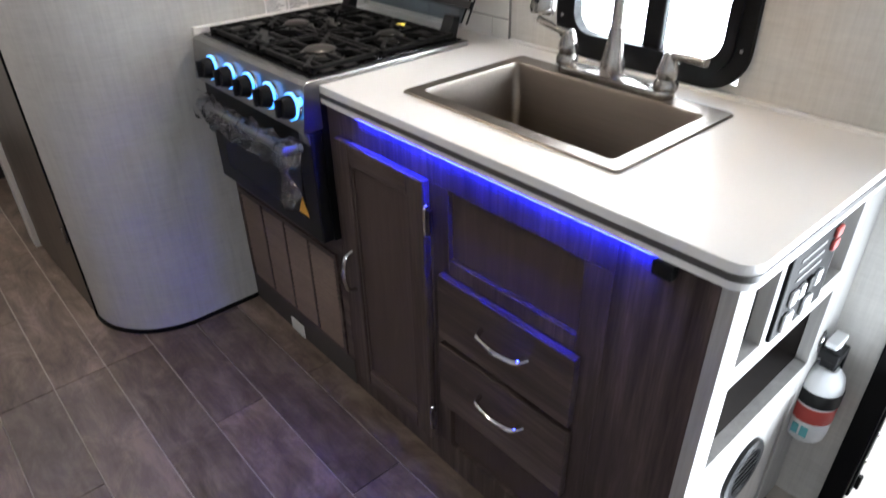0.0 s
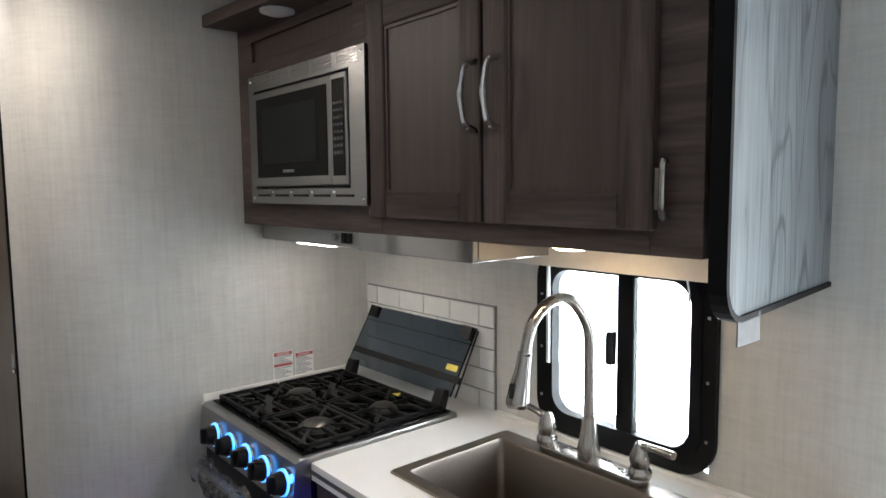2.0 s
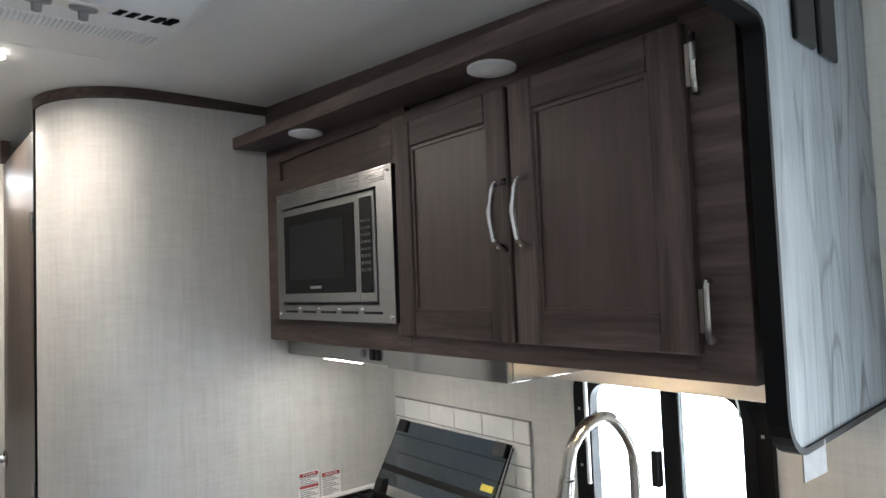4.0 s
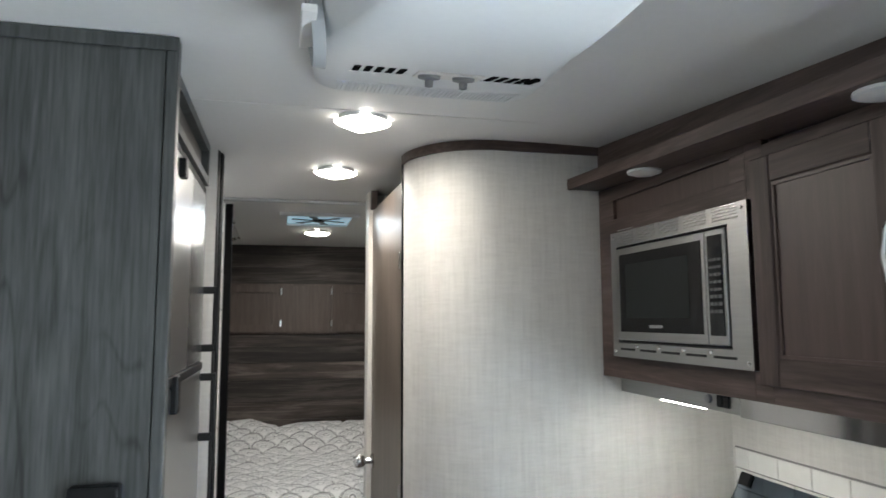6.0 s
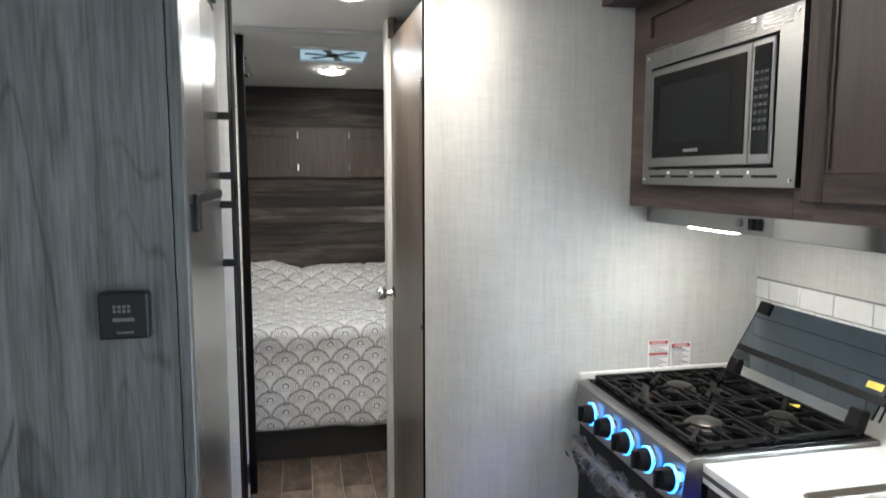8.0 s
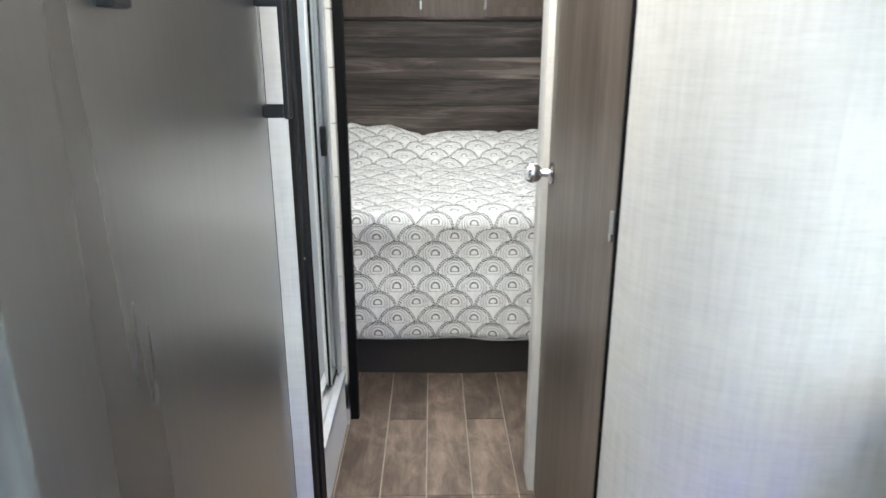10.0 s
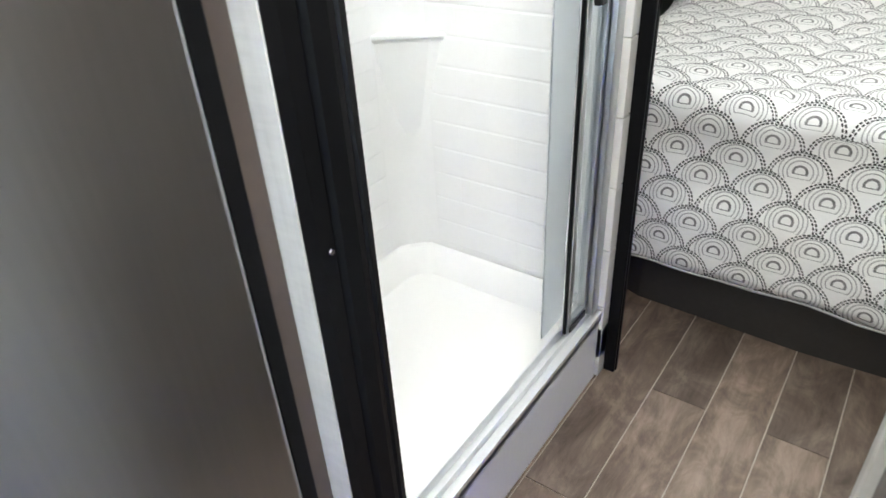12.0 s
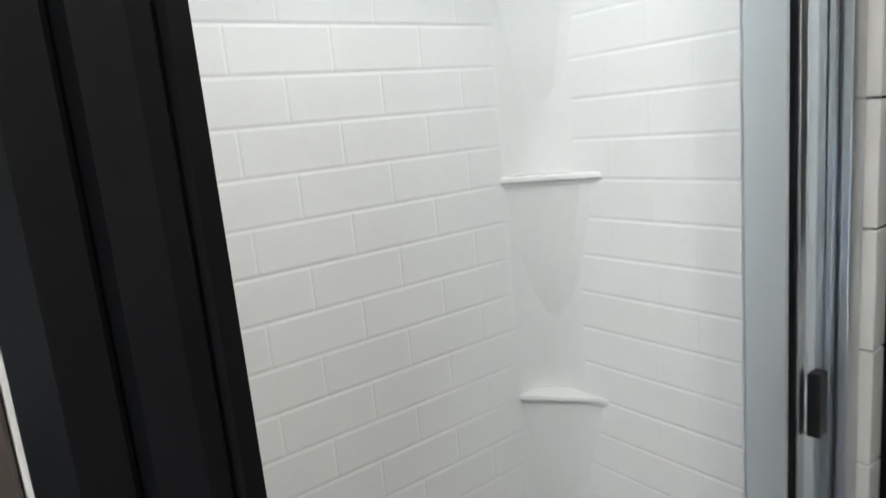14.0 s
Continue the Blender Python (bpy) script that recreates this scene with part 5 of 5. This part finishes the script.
# shower door: track, jambs, sliding glass
sd = thing("shower_door", (-0.2, 2.8, 0.22), "sliding glass shower door in a satin aluminium frame", "shower door")
part("track", boxes((-0.232, -0.226, HY0 + 0.002, 3.255, 0.2285, 0.258), (-0.206, -0.201, HY0 + 0.002, 3.255, 0.2285, 0.25), (-0.186, -0.174, HY0 + 0.002, 3.26, 0.2135, 0.242), (-0.232, -0.174, HY0 + 0.002, 3.255, 0.214, 0.2284), bevel=0.0015), M_ALUW, sd, "aluminium bottom track")
part("wall_jamb", boxes((-0.232, -0.222, 3.215, 3.258, 0.258, 1.98), (-0.2, -0.186, 3.215, 3.258, 0.25, 1.98), (-0.2215, -0.2005, 3.245, 3.258, 0.258, 1.98), bevel=0.002), M_ALU, sd, "aluminium wall jamb")
part("head_track", boxes((-0.232, -0.186, HY0 + 0.002, 3.258, 1.981, 2.03), bevel=0.003), M_ALU, sd, "aluminium head track")
leaf = part("panel_frame", ring_prism([(3.105, 0.26), (3.213, 0.26), (3.213, 1.975), (3.105, 1.975)], [(3.121, 0.285), (3.198, 0.285), (3.198, 1.955), (3.121, 1.955)], -0.22, -0.202), M_ALU, sd, "slim panel frame")
part("seal", boxes((-0.214, -0.206, 3.1, 3.1045, 0.258, 1.975)), M_TRIM, leaf, "black seal")
part("glass", boxes((-0.213, -0.209, 3.121, 3.198, 0.285, 1.955)), M_FROST, leaf, "clear glass")
part("handle", boxes((-0.2015, -0.184, 3.125, 3.152, 1.067, 1.16), bevel=0.003), M_BLACK, leaf, "black latch handle")
part("bumper", boxes((-0.2015, -0.198, 3.112, 3.2, 0.258, 0.275)), M_BLACK, leaf)
part("inner_panel", boxes((-0.25, -0.246, 3.05, 3.22, 0.262, 1.975)), M_HAZE, sd, "second hazy glass leaf")

# tiled jamb and black edge at the bedroom side
jb = structure("wall_tiled_jamb", boxes((XL, -0.19, 3.301, 3.315, 0.0, CEIL - 0.001), (-0.204, -0.182, 3.268, 3.3005, 0.0, CEIL - 0.001)), M_FRAMEW, "narrow white tiled wall end beside the shower")
structure("trim_bedroom_post", boxes((XL, -0.136, 3.3155, 3.328, 0.0, CEIL - 0.001), (-0.19, -0.138, 3.3035, 3.3153, 0.0, CEIL - 0.001), bevel=0.003), M_TRIM, "black upright trim at the bedroom opening")

# ---- bedroom ----
bed = thing("bed", (0.3, 4.4, 0), "queen bed with a white scallop-print quilt", "bed")
BX0, BX1, BY0, BY1 = -0.52, 1.06, 3.70, 5.08
part("base", prism([(BX0 + 0.04, BY0 + 0.09), (BX0 + 0.30, BY0 + 0.0), (0.29, BY0 - 0.02), (BX1 - 0.3, BY0 + 0.0), (BX1 - 0.04, BY0 + 0.09), (BX1 - 0.04, BY1), (BX0 + 0.04, BY1)], 0.0, 0.42), M_SKIRT, bed, "dark board bed base")
part("mattress", boxes((BX0 + 0.03, BX1 - 0.03, BY0 + 0.06, BY1, 0.42, 0.72), bevel=0.05, seg=3), M_PLASTW, bed)
path = []
for i in range(15):
    path.append((BY0 - 0.055 * (1 - i / 14) - 0.012 * math.sin(i * 0.5), 0.185 + 0.50 * i / 14))
for i in range(1, 7):
    a = radians(15 * i)
    path.append((BY0 + 0.07 - 0.07 * math.cos(a), 0.685 + 0.055 * math.sin(a)))
for i in range(1, 41):
    y = BY0 + 0.07 + (BY1 - BY0 - 0.07) * i / 40
    k = max(0.0, min(1.0, (y - 4.55) / 0.3))
    e = max(0.0, min(1.0, (y - 4.98) / 0.1))
    path.append((y, 0.74 + 0.06 * (y - BY0) / 1.4 + 0.12 * k * k * (3 - 2 * k) - 0.06 * e))
length = [0.0]
for (a, b), (c, d) in zip(path, path[1:]):
    length.append(length[-1] + math.hypot(c - a, d - b))
bm = bmesh.new()
uvs = bm.loops.layers.uv.new("cloth")
NX = 90
grid, place = [], {}
for (y, z), v in zip(path, length):
    line = []
    for i in range(NX + 1):
        x = BX0 + (BX1 - BX0) * i / NX
        q = noise.noise(Vector((x * 5, v * 5, 1))) * 0.014 + noise.noise(Vector((x * 14, v * 14, 4))) * 0.006
        side = min(x - BX0, BX1 - x)
        drop = -0.045 * max(0, 1 - side / 0.1) ** 2
        hem = 0.02 * noise.noise(Vector((x * 3, 7, 2))) if v < 0.1 else 0
        fold = -0.03 * math.exp(-((v - 0.21 - 0.02 * math.sin(x * 4)) / 0.016) ** 2) if v < 0.45 else 0
        front = v < 0.5
        vert = bm.verts.new((x, y - (q * 1.2 - fold * 0.5 if front else 0) + (0.04 * max(0, 1 - side / 0.15) ** 2 if front else 0), z + hem + (0 if front else q * 1.5 + drop + 0.06 * math.exp(-((x + 0.34) / 0.11) ** 2 - ((y - 4.93) / 0.1) ** 2) + 0.03 * math.exp(-((x + 0.1) / 0.12) ** 2 - ((y - 4.95) / 0.09) ** 2)) - (0.02 * math.exp(-(((x + 0.1) % 0.45 - 0.2) / 0.012) ** 2) * 0.6 if not front else 0)))
        place[vert] = (x, v)
        line.append(vert)
    grid.append(line)
for a, b in zip(grid, grid[1:]):
    for i in range(NX):
        bm.faces.new((a[i], a[i + 1], b[i + 1], b[i]))
for f in bm.faces:
    for lp in f.loops:
        lp[uvs].uv = place[lp.vert]
quilt = solid("quilt", bm, M_QUILT, "white quilt printed with dark dashed scallop arches", "quilt", smooth=True)
quilt.data.set_sharp_from_angle(angle=radians(180))
hem_pts = [(BX0 + 0.02 + (BX1 - BX0 - 0.04) * i / 24, BY0 - 0.062 + 0.004 * math.sin(i * 1.7), 0.19) for i in range(25)]
part("hem", tube([(x, y, z + 0.02 * noise.noise(Vector((x * 3, 7, 2)))) for x, y, z in hem_pts], 0.0035, 8), plain("grey-white hem cloth", (0.32, 0.31, 0.3), 0.9, grain=200), quilt, "stitched hem", True)
quilt.modifiers.new("thick", "SOLIDIFY").thickness = 0.018

hb = thing("bedroom_wall_cabinet", (0.25, 5.1, 1.56), "brown wooden wall cabinet above the bed head", "cabinet")
part("body", boxes((-0.40, 0.94, YF - 0.035, YF - 0.022, 1.548, 1.918)), M_BEDW, hb)
for x0, x1 in ((-0.345, 0.088), (0.466, 0.90)):
    d = part("door", ring_prism([(x0, 1.562), (x1, 1.562), (x1, 1.905), (x0, 1.905)], [(x0 + 0.052, 1.614), (x1 - 0.052, 1.614), (x1 - 0.052, 1.853), (x0 + 0.052, 1.853)], YF - 0.060, YF - 0.0355, "y"), M_BEDW, hb)
    part("panel", boxes((x0 + 0.052, x1 - 0.052, YF - 0.042, YF - 0.0355, 1.614, 1.853)), M_BEDP, d)
part("centre_panel", boxes((0.096, 0.458, YF - 0.042, YF - 0.0355, 1.562, 1.905)), M_BEDP, hb)
for x in (0.091, 0.461):
    for z in (1.60, 1.835):
        part("hinge", boxes((x - 0.006, x + 0.008, YF - 0.066, YF - 0.0602, z, z + 0.05), bevel=0.002), M_CHROME, hb, "exposed chrome hinge")
ward = thing("bedside_wardrobe", (-0.7, 4.7, 0), "dark grey-brown wood bedside wardrobe", "wardrobe")
part("base", boxes((XL + 0.001, -0.56, 4.42, YF - 0.03, 0, 0.95)), M_GREYW, ward)
part("body", boxes((XL + 0.001, -0.425, 4.42, YF - 0.03, 0.951, CEIL - 0.002)), M_GREYW, ward)
wdoor = part("door", boxes((-0.4245, -0.405, 4.435, YF - 0.05, 0.965, 2.15), bevel=0.003), M_GREYW, ward)
part("handle", tube([(-0.405, 4.5, 1.22), (-0.38, 4.5, 1.23), (-0.38, 4.5, 1.31), (-0.405, 4.5, 1.32)], 0.006, 8), M_CHROME, wdoor, "chrome pull")
rl = thing("reading_lamp", (-0.19, 3.9, 2.1), "small chrome reading lamp under the bedroom ceiling", "lamp")
part("mount", boxes((-0.215, -0.165, 3.88, 3.92, 2.197, CEIL - 0.001), bevel=0.003), M_CHROME, rl)
part("neck", tube([(-0.19, 3.9, 2.198), (-0.188, 3.9, 2.178)], 0.008, 8), M_CHROME, rl)
part("shade", lathe([(0.0, 0), (0.022, 0.0), (0.032, 0.03), (0.042, 0.075), (0.038, 0.075), (0.0, 0.03)], (-0.19, 3.9, 2.18), (0.18, -0.1, -1)), M_CHROME, rl, "chrome shade", True)

# ---- ceiling fittings ----


def ceiling_light(x, y):
    t = thing("ceiling_light", (x, y, CEIL), "lit square ceiling light with a frosted lens", "ceiling light", "ceiling lights")
    part("base", prism([(x + 0.07 * math.cos(radians(a)), y + 0.07 * math.sin(radians(a))) for a in range(0, 360, 15)], CEIL - 0.012, CEIL - 0.001), M_PLASTW, t, "", True)
    bm = bmesh.new()
    rings = []
    for s, h in ((0.075, -0.010), (0.074, -0.018), (0.06, -0.026), (0.035, -0.03)):
        ring = []
        for k in range(32):
            a = 2 * math.pi * k / 32
            c, d = math.cos(a), math.sin(a)
            r = s / (abs(c) ** 1.12 + abs(d) ** 1.12) ** (1 / 1.12)
            ring.append(bm.verts.new((x + r * c * 1.05, y + r * d * 1.05, CEIL + h)))
        rings.append(ring)
    for a, b in zip(rings, rings[1:]):
        for k in range(32):
            bm.faces.new((a[k], a[(k + 1) % 32], b[(k + 1) % 32], b[k]))
    bm.faces.new(rings[-1])
    part("lens", bm, M_LIT, t, "glowing frosted lens", True)


for lx, ly in LAMPS:
    ceiling_light(lx, ly)

ac = thing("ceiling_air_conditioner", (0.4, 1.1, CEIL), "white ceiling air conditioner with vents and knobs", "air conditioner")
AX0, AX1, AY0, AY1 = 0.15, 0.70, 0.35, 1.56
AC_RINGS = ((0.03, 0.0, 0.001), (0.026, 0.004, 0.012), (0.018, 0.025, 0.018), (0.008, 0.13, 0.032), (0.006, 0.26, 0.056), (0.018, 0.41, 0.092), (0.05, 0.57, 0.130), (0.075, 0.69, 0.155), (0.105, 0.75, 0.163))
bm = bmesh.new()
rings = []
for inset, far, dz in AC_RINGS:
    right = inset + min(0.075, max(0.0, dz - 0.018) * 1.5)
    rings.append([bm.verts.new((a, b, CEIL - dz)) for a, b in round_rect(AX0 + inset, AX1 - right, AY0 + inset, AY1 - far, 0.07, 7)])
for a, b in zip(rings, rings[1:]):
    for k in range(len(a)):
        j = (k + 1) % len(a)
        bm.faces.new((a[k], a[j], b[j], b[k]))
bm.faces.new(rings[-1])
part("shroud", bm, M_ACW, ac, "white moulded shroud", True)


def under(y):
    """Height of the shroud's sloping face at y."""
    for (_, f0, d0), (_, f1, d1) in zip(AC_RINGS, AC_RINGS[1:]):
        if AY1 - f1 <= y <= AY1 - f0:
            return CEIL - d0 - (d1 - d0) * (AY1 - f0 - y) / (f1 - f0)
    return CEIL - 0.1


def plate(x0, x1, y0, y1, out, deep=0.004):
    """A flat piece that lies on the sloping face."""
    a, b = under(y0), under(y1)
    return prism([(y0, a - out), (y1, b - out), (y1, b + deep), (y0, a + deep)], x0, x1, "x")


grille = part("filter_grille", plate(0.215, 0.645, 1.437, 1.528, 0.0015), M_ACW, ac, "ribbed white filter grille")
for k in range(43):
    x0 = 0.22 + k * 0.0098
    part("rib", plate(x0, x0 + 0.005, 1.441, 1.524, 0.004), M_ACW, grille)
ctlp = part("control_plate", plate(0.362, 0.497, 1.24, 1.312, 0.004), M_FRAMEW, ac, "cream control plate")
for x in (0.39, 0.462):
    part("knob", lathe([(0, 0), (0.024, 0), (0.022, 0.006), (0.009, 0.009), (0.008, 0.022), (0, 0.024)], (x, 1.278, under(1.278) - 0.004), (0, 0.22, -1)), M_INK, ctlp, "grey control knob", True)
for x0 in (0.235, 0.513):
    for k in range(5):
        for r in range(2):
            part("vent_slot", plate(x0 + k * 0.0225, x0 + 0.013 + k * 0.0225, 1.238 + r * 0.036, 1.266 + r * 0.036, 0.002), M_VOID, ac, "dark vent slot")
    part("vent_rim", plate(x0 - 0.006, x0 + 0.112, 1.306, 1.311, 0.003), M_PLASTW, ac)
# Dish in the darker grey that paints this side's shade.
dish = part("side_louvre", lathe([(0.0, 0.006), (0.036, 0.006), (0.05, 0.012), (0.058, 0.02), (0.062, 0.02), (0.066, 0.0), (0.0, 0.0)], (AX0 + 0.012, 1.06, CEIL - 0.083), (-1, 0, -0.12), 28), M_ACSIDE, ac, "round side louvre coloured grey for shade", True)
part("louvre_blade", prism([(0.975, CEIL - 0.098), (1.05, CEIL - 0.106), (1.125, CEIL - 0.094), (1.127, CEIL - 0.082), (1.06, CEIL - 0.09), (0.975, CEIL - 0.086)], AX0 - 0.022, AX0 + 0.002, "x", 0.002), M_WHITE, dish, "white louvre blade")
part("louvre_blade", prism([(1.01, CEIL - 0.06), (1.11, CEIL - 0.058), (1.11, CEIL - 0.053), (1.01, CEIL - 0.055)], AX0 - 0.014, AX0 + 0.002, "x"), M_ACW, dish)
structure("trim_ceiling_seam", boxes((XL, XW, 1.733, 1.738, CEIL - 0.002, CEIL - 0.0002)), M_CEIL, "faint ceiling board seam")

fan = thing("roof_vent", (0.29, 3.7, CEIL), "white-framed roof vent fan letting in daylight", "roof vent")
part("frame", ring_prism([(0.08, 3.5), (0.5, 3.5), (0.5, 3.93), (0.08, 3.93)], [(0.12, 3.54), (0.46, 3.54), (0.46, 3.89), (0.12, 3.89)], CEIL - 0.016, CEIL - 0.001, "z"), M_PLASTW, fan)
part("dome", boxes((0.12, 0.46, 3.54, 3.89, CEIL - 0.004, CEIL - 0.002)), glow("daylit vent dome", (0.45, 0.75, 0.9), 0.5), fan, "daylit translucent dome")
part("hub", lathe([(0, 0), (0.035, 0), (0.03, 0.012), (0, 0.014)], (0.29, 3.715, CEIL - 0.005), (0, 0, -1)), M_BLACK, fan, "", True)
for k in range(6):
    a = radians(60 * k + 10)
    c, s = math.cos(a), math.sin(a)
    part("blade", prism([(0.29 + c * 0.03 - s * 0.012, 3.715 + s * 0.03 + c * 0.012), (0.29 + c * 0.15 - s * 0.035, 3.715 + s * 0.15 + c * 0.035), (0.29 + c * 0.15 + s * 0.01, 3.715 + s * 0.15 - c * 0.01), (0.29 + c * 0.03 + s * 0.012, 3.715 + s * 0.03 - c * 0.012)], CEIL - 0.012, CEIL - 0.009), M_INK, fan, "grey fan blade")

# ---- pieces of walls and floor ----
edges = (0.62, 0.78, 0.92, 1.055, 1.208, 1.335, 1.45, 1.54, 1.66, 1.80, 1.915, 2.042, CEIL - 0.001)
rnd = random.Random(3)
for z0, z1 in zip(edges, edges[1:]):
    o = rnd.uniform(0.0, 0.006)
    part("board", boxes((XL + 0.0018, XW - 0.0018, YF - 0.016 - o, YF - 0.001, z0 + 0.001, z1 - 0.001), bevel=0.0015, seg=1), M_BARN, wall_n)

zj = 0.0
k = 0
while zj < CEIL - 0.01:
    z1 = min(zj + 0.181, CEIL - 0.002)
    part("tile", boxes((-0.2, -0.17, 3.262, 3.303, zj + (0.003 if k == 0 else 0.0015), z1 - 0.0015), bevel=0.0015, seg=1), M_TILE, jb)
    zj = z1 if k else 0.07
    k += 1


def shared(name, mesh, at, parent):
    ob = new(name, mesh)
    hang(ob, parent)
    ob.matrix_basis = Matrix.Translation(at)
    return ob


# moulded tile relief of the shower walls
TW, TH = 0.185, 0.08


def tile_mesh(wide, along):
    """A softly raised tile: a low frustum on the wall, its edges running out."""
    h = 0.0011
    bm = bmesh.new()
    cols = ((0.0004, 0.72), (0.004, 1.0), (wide - 0.004, 1.0), (wide - 0.0004, 0.72))
    levels = ((0.0003, 0.0), (0.0055, 1.0), (TH - 0.0055, 1.0), (TH - 0.0003, 0.0))
    rows = []
    for b, f in levels:
        rows.append([bm.verts.new((h * f * e + 0.0001, a, b) if along == "y" else (a, -h * f * e - 0.0001, b)) for a, e in cols])
    for a, b in zip(rows, rows[1:]):
        for k in range(3):
            bm.faces.new((a[k], a[k + 1], b[k + 1], b[k]))
    return mesh_of("tile", bm, M_SHOWER)


tile_b, tile_bh, tile_s, tile_sh = tile_mesh(TW, "y"), tile_mesh(TW / 2, "y"), tile_mesh(TW, "x"), tile_mesh(TW / 2, "x")
for r in range(22):
    z = 0.28 + r * TH
    for c in range(4):
        y = HY0 + 0.01 + c * TW + (TW / 2 if r % 2 else 0)
        shared("tile", tile_b, (HX0, y, z), back)
    if r % 2:
        shared("tile", tile_bh, (HX0, HY0 + 0.01, z), back)
    else:
        shared("tile", tile_bh, (HX0, HY0 + 0.01 + 4 * TW, z), back)
    for c in range(2):
        x = HX0 + 0.105 + c * TW + (0 if r % 2 else TW / 2)
        shared("tile", tile_s, (x, HY1, z), end_wall)
    shared("tile", tile_sh, (HX0 + 0.105 + (2 * TW if r % 2 else 0), HY1, z), end_wall)

# floor planks: a row each 0.152 m, ends staggered
floor = bpy.data.objects["floor"]
rnd = random.Random(11)
PW, PL = 0.152, 0.92
plank = mesh_of("plank", boxes((0.0016, PW - 0.0016, 0.001, PL - 0.001, -0.004, 0.0), bevel=0.0009, seg=1), M_PLANK)
half = mesh_of("plank", boxes((0.0016, PW - 0.0016, 0.001, PL / 2 - 0.001, -0.004, 0.0), bevel=0.0009, seg=1), M_PLANK)
x = 0.13 - 8 * PW
while x + PW < XW + T:
    y = YB - T + 0.002
    while y < 3.95:
        short = rnd.random() < 0.45
        if x > XL - 0.1 and y + PL > YB:
            shared("plank", half if short else plank, (x, y, 0), floor)
        y += PL / 2 if short else PL
    x += PW
